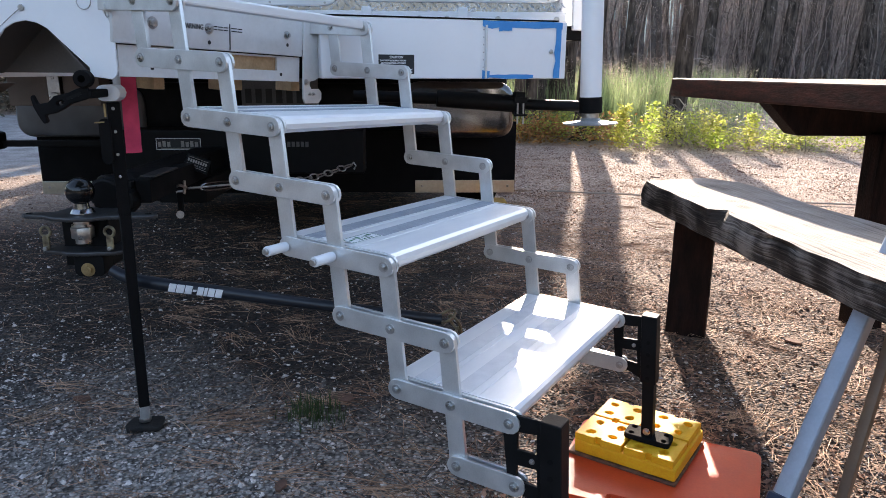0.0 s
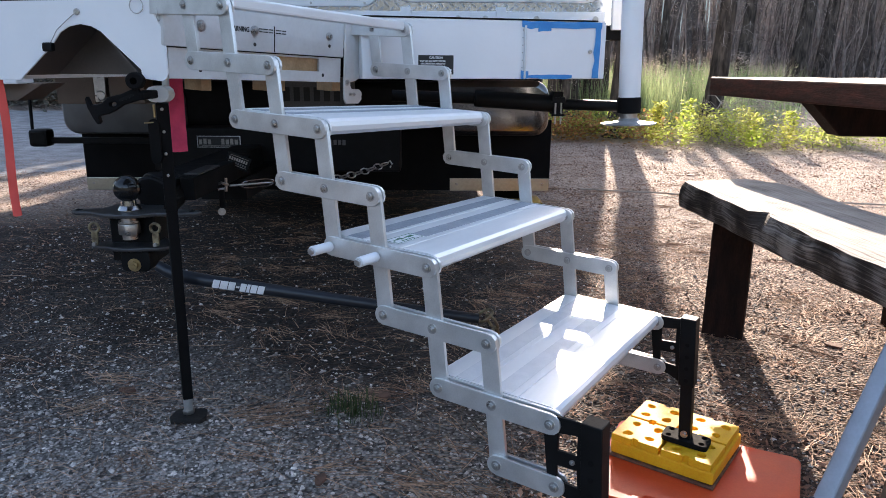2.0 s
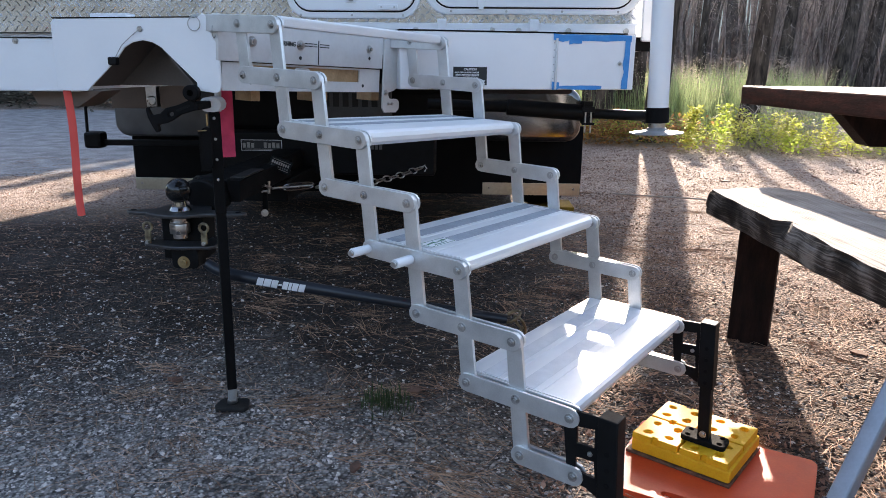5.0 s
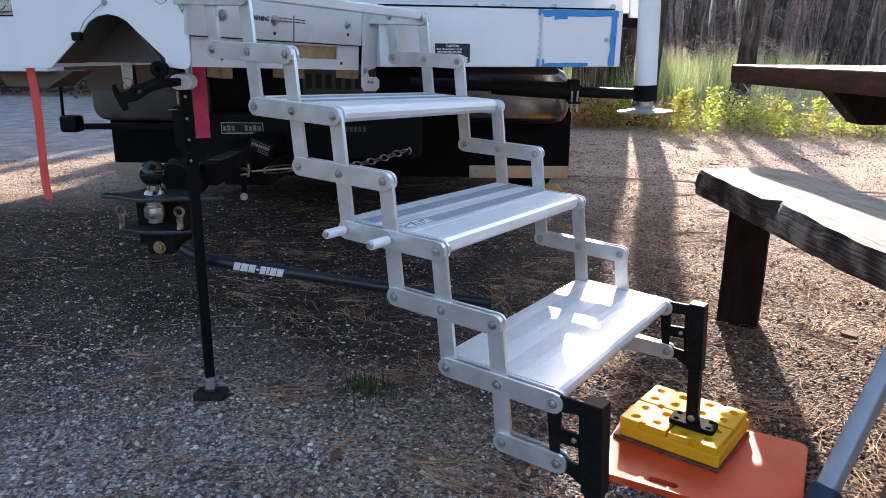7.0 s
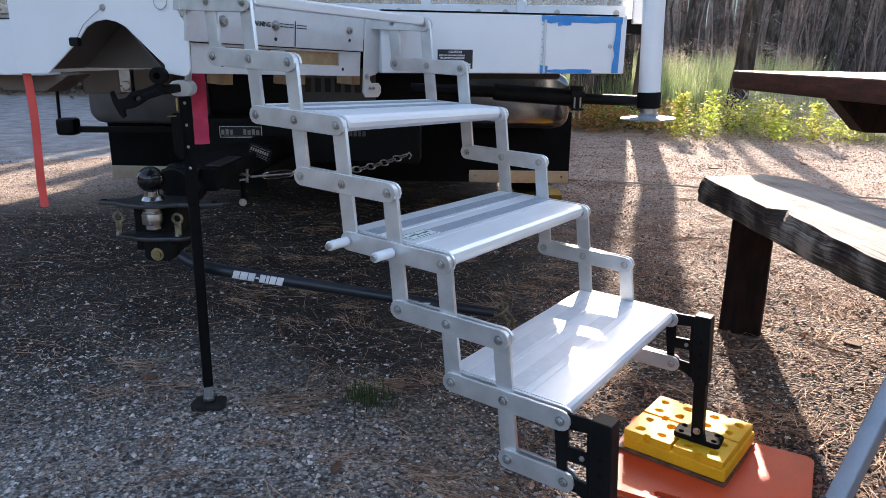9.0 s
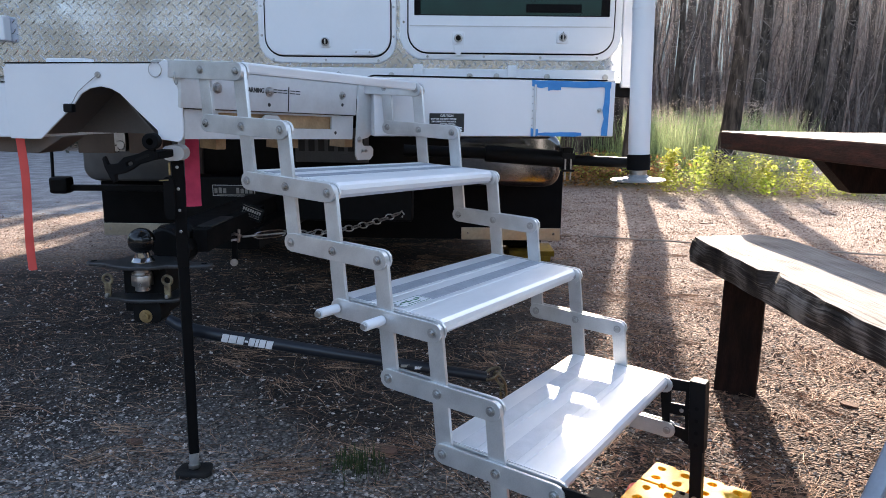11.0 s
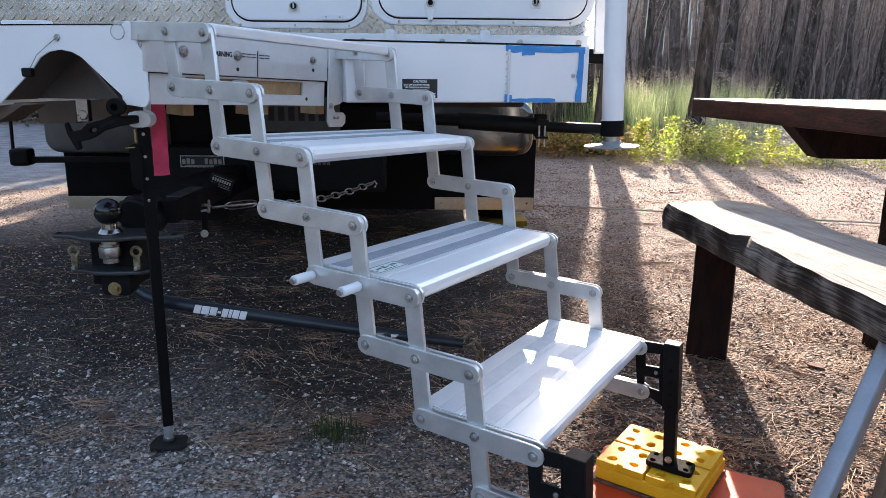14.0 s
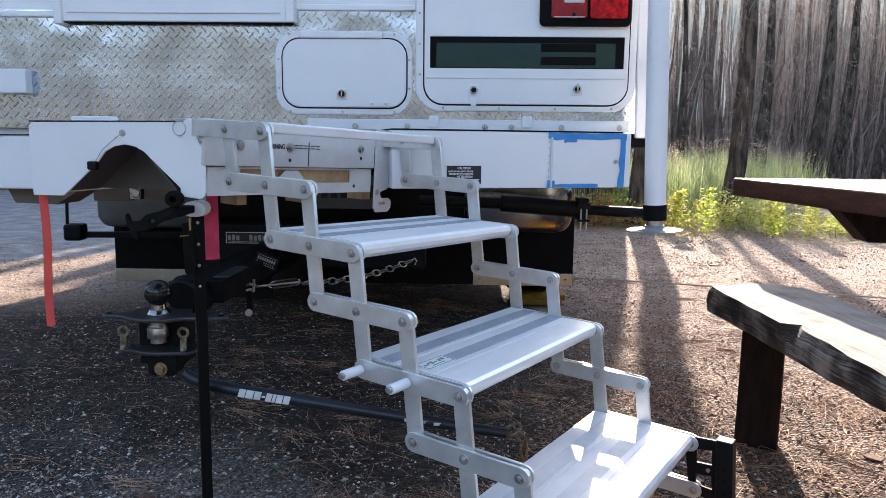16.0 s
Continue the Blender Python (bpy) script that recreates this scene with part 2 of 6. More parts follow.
def ground_material():
    m = bpy.data.materials.new("gravel_and_needles")
    m.use_nodes = True
    n, l = m.node_tree.nodes, m.node_tree.links
    b = n["Principled BSDF"]
    b.inputs["Roughness"].default_value = 0.95
    co = n.new("ShaderNodeTexCoord")

    def noise_tex(scale, detail=6.0):
        t = n.new("ShaderNodeTexNoise")
        t.inputs["Scale"].default_value, t.inputs["Detail"].default_value = scale, detail
        l.new(co.outputs["Object"], t.inputs["Vector"])
        return t.outputs["Fac"]

    def ramp(fac, *stops):
        r = n.new("ShaderNodeValToRGB")
        els = r.color_ramp.elements
        for k, (p, c) in enumerate(stops):
            el = els[k] if k < 2 else els.new(p)
            el.position, el.color = p, (*c, 1)
        l.new(fac, r.inputs["Fac"])
        return r.outputs["Color"]

    def blend(fac, x, y, kind="MIX"):
        k = n.new("ShaderNodeMix")
        k.data_type, k.blend_type = "RGBA", kind
        if isinstance(fac, float):
            k.inputs["Factor"].default_value = fac
        else:
            l.new(fac, k.inputs["Factor"])
        l.new(x, k.inputs["A"])
        l.new(y, k.inputs["B"])
        return k.outputs["Result"]

    vor = n.new("ShaderNodeTexVoronoi")
    vor.inputs["Scale"].default_value = 110
    l.new(co.outputs["Object"], vor.inputs["Vector"])
    stones = ramp(vor.outputs["Color"], (0.15, (0.115, 0.102, 0.094)), (0.9, (0.84, 0.77, 0.71)))
    gaps = ramp(vor.outputs["Distance"], (0.25, (1, 1, 1)), (0.75, (0.22, 0.21, 0.2)))
    stones = blend(0.85, stones, gaps, "MULTIPLY")
    # dark brown soil, deepened further for the shade under the truck
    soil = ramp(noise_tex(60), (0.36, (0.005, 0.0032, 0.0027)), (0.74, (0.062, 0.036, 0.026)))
    patch = ramp(noise_tex(1.3, 8), (0.42, (0, 0, 0)), (0.62, (1, 1, 1)))
    # needles gather away from the driven strip in front
    sep, mr = n.new("ShaderNodeSeparateXYZ"), n.new("ShaderNodeMapRange")
    l.new(co.outputs["Object"], sep.inputs[0])
    mr.inputs["From Min"].default_value, mr.inputs["From Max"].default_value = -0.1, 0.75
    mr.inputs["To Min"].default_value, mr.inputs["To Max"].default_value = 0.0, 0.93
    slant = n.new("ShaderNodeMath")
    slant.operation = "MULTIPLY_ADD"
    bound = n.new("ShaderNodeMath")
    bound.operation = "MAXIMUM"
    bound.inputs[1].default_value = -0.4
    l.new(sep.outputs["X"], bound.inputs[0])
    l.new(bound.outputs[0], slant.inputs[0])
    slant.inputs[1].default_value = 0.6
    l.new(sep.outputs["Y"], slant.inputs[2])
    l.new(slant.outputs[0], mr.inputs["Value"])
    add = n.new("ShaderNodeMath")
    add.operation, add.use_clamp = "MULTIPLY_ADD", True
    l.new(patch, add.inputs[0])
    add.inputs[1].default_value = 0.45
    l.new(mr.outputs["Result"], add.inputs[2])
    # duff and chips beside the truck, paler to carry the sunlight out there
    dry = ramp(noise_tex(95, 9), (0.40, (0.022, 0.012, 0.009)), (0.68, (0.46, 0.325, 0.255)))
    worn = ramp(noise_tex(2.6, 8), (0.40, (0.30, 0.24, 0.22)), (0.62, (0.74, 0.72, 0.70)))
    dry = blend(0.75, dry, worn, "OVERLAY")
    # paler still towards the clearing's edge: glare of low sun put into colour
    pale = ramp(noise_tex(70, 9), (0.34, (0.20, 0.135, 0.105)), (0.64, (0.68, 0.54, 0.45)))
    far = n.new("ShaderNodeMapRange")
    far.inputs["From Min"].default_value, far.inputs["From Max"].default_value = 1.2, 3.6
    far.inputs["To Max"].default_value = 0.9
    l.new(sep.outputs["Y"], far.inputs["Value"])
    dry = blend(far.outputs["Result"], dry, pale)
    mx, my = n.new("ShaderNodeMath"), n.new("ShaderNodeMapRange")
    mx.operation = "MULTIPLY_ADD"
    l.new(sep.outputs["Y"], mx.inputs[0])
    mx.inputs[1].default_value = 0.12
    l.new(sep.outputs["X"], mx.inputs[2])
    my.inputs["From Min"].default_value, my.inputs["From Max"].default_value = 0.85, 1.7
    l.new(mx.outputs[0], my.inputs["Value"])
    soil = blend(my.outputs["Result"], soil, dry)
    # the same lightened tone for the sunlit strip by the left road edge
    verge = n.new("ShaderNodeMapRange")
    verge.inputs["From Min"].default_value, verge.inputs["From Max"].default_value = -0.9, -1.7
    l.new(sep.outputs["X"], verge.inputs["Value"])
    beyond, both = n.new("ShaderNodeMapRange"), n.new("ShaderNodeMath")
    beyond.inputs["From Min"].default_value, beyond.inputs["From Max"].default_value = 2.2, 2.9
    l.new(sep.outputs["Y"], beyond.inputs["Value"])
    both.operation = "MULTIPLY"
    l.new(verge.outputs["Result"], both.inputs[0])
    l.new(beyond.outputs["Result"], both.inputs[1])
    soil = blend(both.outputs[0], soil, dry)
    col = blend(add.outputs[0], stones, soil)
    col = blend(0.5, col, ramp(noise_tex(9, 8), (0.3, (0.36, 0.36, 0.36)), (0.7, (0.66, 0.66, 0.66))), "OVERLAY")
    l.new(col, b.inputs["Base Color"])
    bump = n.new("ShaderNodeBump")
    bump.inputs["Strength"].default_value, bump.inputs["Distance"].default_value = 1.0, 0.014
    mixh = n.new("ShaderNodeMath")
    mixh.operation = "ADD"
    l.new(vor.outputs["Distance"], mixh.inputs[0])
    l.new(noise_tex(70), mixh.inputs[1])
    l.new(mixh.outputs[0], bump.inputs["Height"])
    l.new(bump.outputs["Normal"], b.inputs["Normal"])
    return m


GROUND = ground_material()


# ---------------------------------------------------------------- mesh helpers
def part(name, bm, material, parent=None, label="", smooth=False):
    """Links a bmesh as one mesh object under a thing or a part."""
    me = bpy.data.meshes.new(name)
    bm.normal_update()
    limit = 0.9 if smooth else 0.36
    for f in bm.faces:
        f.smooth = True
    for e in bm.edges:
        e.smooth = len(e.link_faces) == 2 and e.calc_face_angle(0) < limit
    bm.to_mesh(me)
    bm.free()
    me.materials.append(material)
    ob = new(name, me)
    if parent:
        ob.parent = parent
    return tagged(ob, label)


def thing(name, at, label, category, group="", kind=""):
    """An Empty at the base of a thing; its parts are built in its own axes."""
    ob = new(name)
    ob.empty_display_size = 0.05
    ob.matrix_world = at
    return tagged(ob, label, category, group, kind)


def bevel(bm, width, segments=2, angle=0.5):
    edges = [e for e in bm.edges if len(e.link_faces) == 2 and e.calc_face_angle(0) > angle]
    if width > 0:
        bmesh.ops.bevel(bm, geom=edges, offset=width, segments=segments, affect="EDGES", profile=0.5, clamp_overlap=True)
    return bm


def box(lo, hi, r=0.0, bm=None, seg=2):
    own = bmesh.new()
    m = Matrix.Translation([(p + q) / 2 for p, q in zip(lo, hi)]) @ Matrix.Diagonal([abs(q - p) for p, q in zip(lo, hi)] + [1])
    bmesh.ops.create_cube(own, size=1, matrix=m)
    bevel(own, r, seg)
    return join(bm, own)


def join(bm, own):
    if bm is None:
        return own
    me = bpy.data.meshes.new("t")
    own.to_mesh(me)
    own.free()
    bm.from_mesh(me)
    bpy.data.meshes.remove(me)
    return bm


def rod(p, q, r, r2=None, seg=14, bm=None, r_bevel=0.0):
    """A round bar from p to q."""
    p, q = Vector(p), Vector(q)
    own = bmesh.new()
    m = Matrix.Translation((p + q) / 2) @ (q - p).to_track_quat("Z", "Y").to_matrix().to_4x4()
    bmesh.ops.create_cone(own, cap_ends=True, segments=seg, radius1=r, radius2=r if r2 is None else r2, depth=(q - p).length, matrix=m)
    bevel(own, r_bevel, 2, 0.9)
    return join(bm, own)


def tube_path(points, r, seg=10, bm=None, radii=None):
    """A round bar along a line of points."""
    own = bmesh.new()
    pts = [Vector(p) for p in points]
    rings = []
    for k, p in enumerate(pts):
        d = (pts[min(k + 1, len(pts) - 1)] - pts[max(k - 1, 0)]).normalized()
        side = d.cross(Vector((0.13, 0.27, 0.95)))
        side = side.normalized() if side.length > 1e-3 else d.orthogonal().normalized()
        up = side.cross(d)
        rr = radii[k] if radii else r
        rings.append([own.verts.new(p + rr * (math.cos(w) * side + math.sin(w) * up)) for w in (2 * math.pi * i / seg for i in range(seg))])
    for x, y in zip(rings, rings[1:]):
        for i in range(seg):
            own.faces.new((x[i], x[(i + 1) % seg], y[(i + 1) % seg], y[i]))
    if (pts[0] - pts[-1]).length > 1e-6:
        own.faces.new(rings[0][::-1])
        own.faces.new(rings[-1])
    bmesh.ops.recalc_face_normals(own, faces=own.faces)
    return join(bm, own)


def prism(outline, m, depth, r=0.0, holes=(), bm=None, seg=2):
    """A plate: an outline in x, y, given depth along +z, set at the pose m; holes are outlines too."""
    own = bmesh.new()
    loops = []
    for line in (outline, *holes):
        vs = [own.verts.new((x, y, 0)) for x, y in line]
        loops += [own.edges.new((vs[i], vs[(i + 1) % len(vs)])) for i in range(len(vs))]
    if holes:
        bmesh.ops.triangle_fill(own, edges=loops, use_beauty=True)
    else:
        own.faces.new(own.verts)
    out = bmesh.ops.extrude_face_region(own, geom=list(own.faces))
    bmesh.ops.translate(own, vec=(0, 0, depth), verts=[v for v in out["geom"] if isinstance(v, bmesh.types.BMVert)])
    bmesh.ops.recalc_face_normals(own, faces=own.faces)
    bevel(own, r, seg, 0.6)
    own.transform(m)
    return join(bm, own)


def rounded(x0, y0, x1, y1, r, n=6):
    """The outline of a rectangle with round corners."""
    out = []
    for cx, cy, w in ((x1 - r, y1 - r, 0), (x0 + r, y1 - r, 90), (x0 + r, y0 + r, 180), (x1 - r, y0 + r, 270)):
        out += [(cx + r * math.cos(radians(w + 90 * k / n)), cy + r * math.sin(radians(w + 90 * k / n))) for k in range(n + 1)]
    return out


def slot(p, q, r, n=6):
    """The outline of a bar with round ends, from p to q."""
    w = math.atan2(q[1] - p[1], q[0] - p[0])
    out = []
    for (cx, cy), s in ((q, w - math.pi / 2), (p, w + math.pi / 2)):
        out += [(cx + r * math.cos(s + math.pi * k / n), cy + r * math.sin(s + math.pi * k / n)) for k in range(n + 1)]
    return out


FACE = Matrix(((1, 0, 0, 0), (0, 0, 1, 0), (0, 1, 0, 0), (0, 0, 0, 1)))   # outline x, y -> x, z; depth -> +y
SIDE = Matrix(((0, 0, 1, 0), (1, 0, 0, 0), (0, 1, 0, 0), (0, 0, 0, 1)))   # outline x, y -> y, z; depth -> +x


def text(name, words, m, height, material, parent, depth=0.0006, squeeze=1.0, bold=0.0):
    """Lettering as a mesh, its lower left corner at the pose m, reading along x, facing -y."""
    cu = bpy.data.curves.new(name, "FONT")
    cu.body, cu.size, cu.extrude, cu.offset = words, height * 1.38, depth / 2, bold
    tmp = new(name, cu)
    bpy.context.view_layer.update()
    me = bpy.data.meshes.new_from_object(tmp.evaluated_get(bpy.context.evaluated_depsgraph_get()))
    bpy.data.objects.remove(tmp)
    me.transform(m @ Matrix.Rotation(radians(90), 4, "X") @ Matrix.Diagonal((squeeze, 1, 1, 1)))
    me.materials.clear()
    me.materials.append(material)
    ob = new(name, me)
    ob.parent = parent
    return ob


def hex_bolt(name, at, axis, parent, r=0.006, h=0.004, material=None):
    """A hexagon head on a washer at a point, standing out along the axis."""
    at, axis = Vector(at), Vector(axis).normalized()
    bm = rod(at, at + axis * 0.0012, r * 1.45, seg=18)
    rod(at + axis * 0.0012, at + axis * (0.0012 + h), r, seg=6, bm=bm, r_bevel=r * 0.12)
    rod(at + axis * (0.0012 + h), at + axis * (0.003 + h), r * 0.45, seg=10, bm=bm)
    return part(name, bm, material or STEEL, parent)


def disc_bolt(name, at, axis, parent, r, h, material):
    at, axis = Vector(at), Vector(axis).normalized()
    return part(name, rod(at, at + axis * h, r, seg=16, r_bevel=h * 0.4), material, parent, smooth=False)


# ---------------------------------------------------------------- ground and setting
def ground_height(x, y):
    near = max(0.0, 1 - (x * x + y * y) / 60)
    return 0.012 * near * noise.noise((x * 1.3, y * 1.3, 2.0)) + 0.004 * near * noise.noise((x * 6, y * 6, 5.0)) - 0.006


def build_ground():
    xs = sorted({round(v, 3) for v in [-900, -300, -100, -40, -20, -12] + list(np.arange(-8, 8.01, 0.08)) + [12, 20, 40, 100, 300, 900]})
    ys = sorted({round(v, 3) for v in [-900, -300, -100, -40, -12, -6] + list(np.arange(-3, 9.01, 0.08)) + [12, 20, 40, 100, 300, 900]})
    verts = [(x, y, ground_height(x, y)) for y in ys for x in xs]
    w = len(xs)
    faces = [(j * w + i, j * w + i + 1, (j + 1) * w + i + 1, (j + 1) * w + i) for j in range(len(ys) - 1) for i in range(w - 1)]
    me = bpy.data.meshes.new("ground")
    me.from_pydata(verts, [], faces)
    me.polygons.foreach_set("use_smooth", [True] * len(faces))
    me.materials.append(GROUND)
    tagged(new("ground", me), "grey gravel and brown pine needles over bare soil", "ground", kind="structure")
    # the lighter campground road that passes beyond the truck
    bm = bmesh.new()
    rows = [[], [], [], []]
    for k in range(241):
        x = -34 + 0.138 * k
        edge = 4.0 + 0.22 * (x + 3) * (x > -3) + 0.35 * noise.noise((x * 0.8, 1, 3)) + 0.16 * noise.noise((x * 4, 2, 3))
        for row, y in zip(rows, (edge, edge + 0.25, edge + 1.5, 11.5 + 0.4 * noise.noise((x * 0.7, 9, 3)))):
            row.append(bm.verts.new((x, y, ground_height(x, y) + (-0.001 if row is rows[0] else 0.005))))
    for p, q in zip(rows, rows[1:]):
        for k in range(240):
            bm.faces.new((p[k], p[k + 1], q[k + 1], q[k]))
    road = part("road", bm, ROADM)
    tagged(road, "pale compacted gravel road beyond the truck", "road", kind="structure")


build_ground()

# ---------------------------------------------------------------- folding steps
STEPS = Matrix.Translation((0, 0, 0.79)) @ Matrix.Rotation(radians(54), 4, "Z") @ Matrix.Rotation(radians(3), 4, Vector((0.81, 0.59, 0)))
BAR, LINK_Y, LINK_Z = 0.0903, -0.0157, -0.0901


def bolt_at(i, j):
    """y and z of bolt j (0 back, 2 front) of side bar i (-1 top, 6 lowest)."""
    return -(i + j - 1) * BAR + i * LINK_Y, i * LINK_Z


GREEN_PRINT = mat("green_print", (0.035, 0.17, 0.085), 0.6)
HOLE = mat("dark_hole", (0.002, 0.002, 0.002), 0.95, spec=0.0)


def build_steps():
    steps = thing("folding_steps", STEPS, "aluminium scissor entry steps unfolded from the camper bumper", "steps")
    for far in (False, True):
        x0 = 0.52 if far else 0.0                       # inner bar, link and outer bar lie side by side
        for i in range(-1, 7):
            js = (0, 2) if i < 6 else (0, 1)
            p, q = bolt_at(i, js[0]), bolt_at(i, js[1])
            if i == -1:
                p = (p[0] + 0.04, p[1])
            for k in (0, 0.013):
                bar = part("side_bar", prism(slot(p, q, 0.0155), Matrix.Translation((x0 + k, 0, 0)) @ SIDE, 0.005, 0.0008), BAR_ALU, steps)
            for j in range(0 if i > -1 else 1, js[1] + 1):
                y, z = bolt_at(i, j)
                if not far and i == 3 and j < 2:
                    continue
                hex_bolt("bolt", (x0, y, z), (-1, 0, 0), steps, 0.0052, 0.0035)
        for i in range(-1, 6):
            p = bolt_at(i, 2) if i < 5 else None
            last = min(i + 2, 6)
            if p is None:
                continue
            q = bolt_at(last, 0)
            part("link", prism(slot(p, q, 0.0135), Matrix.Translation((x0 + 0.0055, 0, 0)) @ SIDE, 0.007, 0.0008), BAR_ALU, steps)
        p, q = bolt_at(-1, 1), bolt_at(0, 0)
        part("link", prism(slot(p, q, 0.0135), Matrix.Translation((x0 + 0.0055, 0, 0)) @ SIDE, 0.007, 0.0008), BAR_ALU, steps)
    # treads: extruded planks with a rounded nose, grooves and two duller strips
    for i in (-1, 1, 3, 5):
        (yb, z), (yf, _) = bolt_at(i, 0), bolt_at(i, 2)
        yb, yf, top = yb + 0.012, yf - 0.004, z + 0.0165
        if i == -1:
            rail = box((0.0185, yf, top - 0.019), (0.5195, yf + 0.032, top), 0.004)
            part("top_rail", rail, ALU, steps, "narrow aluminium top rail")
            continue
        line = [(yb, top - 0.026), (yb, top)]
        n = 5
        for g in range(1, n):
            y = yb + (yf - yb) * (g / n) * 0.86
            line += [(y + 0.0012, top), (y + 0.0006, top - 0.0012), (y - 0.0006, top - 0.0012), (y - 0.0012, top)]
        line += [(yf + 0.014, top), (yf + 0.006, top - 0.0015), (yf + 0.001, top - 0.006), (yf - 0.001, top - 0.013), (yf + 0.001, top - 0.021), (yf + 0.007, top - 0.027), (yf + 0.012, top - 0.027), (yf + 0.012, top - 0.004), (yb + 0.004, top - 0.004), (yb + 0.004, top - 0.026)]
        tread = part("tread", prism(line, Matrix.Translation((0.0185, 0, 0)) @ SIDE, 0.501), ALU, steps)
        for near_y, far_y in ((0.030, 0.058), (0.094, 0.122)):
            part("grip_strip", box((0.0205 if near_y < 0.05 or i != 3 else 0.105, yb - far_y, top + 0.0002), (0.518, yb - near_y, top + 0.0008)), ALU_WORN if i == 5 else ALU_DARK, tread, "dull abrasive strip")
        if i == 3:
            y = yb - 0.094
            sticker = part("sticker", prism(rounded(0.028, y - 0.028, 0.102, y + 0.002, 0.003), Matrix.Translation((0, 0, top + 0.0012)), 0.0006), WHITE, tread, "small pale maker's sticker with green script")
            z0, z1 = top + 0.0018, top + 0.0021
            for x0, y0, x1, y1 in ((0.030, -0.0265, 0.100, -0.0255), (0.030, -0.0005, 0.100, 0.0005), (0.030, -0.0255, 0.031, -0.0005), (0.099, -0.0255, 0.100, -0.0005)):
                part("border_line", box((x0, y + y0, z0), (x1, y + y1, z1)), GREEN_PRINT, sticker)
            for k in range(6):
                x = 0.036 + k * 0.0098
                part("print_bar", box((x, y - 0.015 + 0.002 * (k % 2), z0), (x + 0.0062, y - 0.0105 + 0.0025 * (k % 3), z1)), GREEN_PRINT, sticker)
            part("print_bar", box((0.048, y - 0.0215, z0), (0.082, y - 0.0195, z1)), GREEN_PRINT, sticker)
    # white spacer rods at the second tread
    for j in (0, 1):
        y, z = bolt_at(3, j)
        sp = part("spacer_rod", rod((-0.002, y, z), (-0.044, y, z), 0.0078, seg=20, r_bevel=0.001), WHITE, steps, "white sleeve on a long bolt", smooth=False)
        part("bolt_end", rod((-0.044, y, z), (-0.049, y, z), 0.0052, seg=12, r_bevel=0.001), STEEL, sp)
    # black leg brackets and telescopic legs
    for x0, foot_z in ((-0.004, -0.757), (0.522, -0.6835)):
        (ya, za), (yb, zb) = bolt_at(5, 2), bolt_at(6, 1)
        yl = -0.672
        outer = [(ya + 0.012, za + 0.004), (ya - 0.006, za + 0.013), (yl - 0.0, za + 0.016), (yl - 0.012, zb - 0.025), (yb - 0.02, zb - 0.012), (yb + 0.01, zb - 0.008)]
        h1 = [(ya - 0.012, za - 0.010), (yl + 0.012, za - 0.006), (yl + 0.010, za - 0.034), (ya - 0.014, za - 0.036)]
        h2 = [(ya - 0.015, za - 0.058), (yl + 0.008, za - 0.056), (yl + 0.004, za - 0.082), (ya - 0.017, za - 0.080)]
        bracket = part("leg_bracket", prism(outer, Matrix.Translation((x0 + 0.007, 0, 0)) @ SIDE, 0.006, 0.0008, holes=(h1, h2)), BLACK, steps, "black plate bracket with two windows")
        for k in (-0.046, -0.049):
            hex_bolt("bracket_bolt", (x0 + 0.007, yl + 0.015 + 8 * (k + 0.046), za + k), (-1, 0, 0), bracket, 0.0028, 0.002)

        def leg_y(z):
            return yl - 0.013 + 0.1 * (z - za)
        m = Matrix(((1, 0, 0, x0 + 0.006), (0, 1, 0.1, leg_y(za)), (0, 0, 1, za), (0, 0, 0, 1)))
        bm = box((-0.016, -0.015, -0.112), (0.016, 0.015, 0.024), 0.002)
        bm.transform(m)
        outer_leg = part("leg_sleeve", bm, BLACK, steps, "black square steel sleeve")
        for k in range(4):
            z = za - 0.1 + k * 0.024
            disc_bolt("adjustment_hole", (x0 - 0.0102, leg_y(z), z), (-1, 0, 0), outer_leg, 0.004, 0.0006, RUBBER)
        bm = box((-0.0115, -0.0115, foot_z - za + 0.006), (0.0115, 0.0115, -0.10), 0.0015)
        bm.transform(m)
        inner = part("leg_tube", bm, BLACK, steps, "black inner leg with pin holes")
        hex_bolt("pivot_bolt", (x0 - 0.0065, leg_y(foot_z + 0.02), foot_z + 0.02), (-1, 0, 0), inner, 0.005, 0.003)
        y = leg_y(foot_z)
        foot = part("foot", prism(rounded(x0 - 0.019, y - 0.046, x0 + 0.031, y + 0.044, 0.010), Matrix.Translation((0, 0, foot_z)), 0.011, 0.002), RUBBER, steps, "black foot plate with four holes")
        for dx in (-0.008, 0.020):
            for dy in (-0.033, 0.031):
                disc_bolt("hole", (x0 + dx, y + dy, foot_z + 0.0112), (0, 0, 1), foot, 0.0055, 0.0005, HOLE)


build_steps()


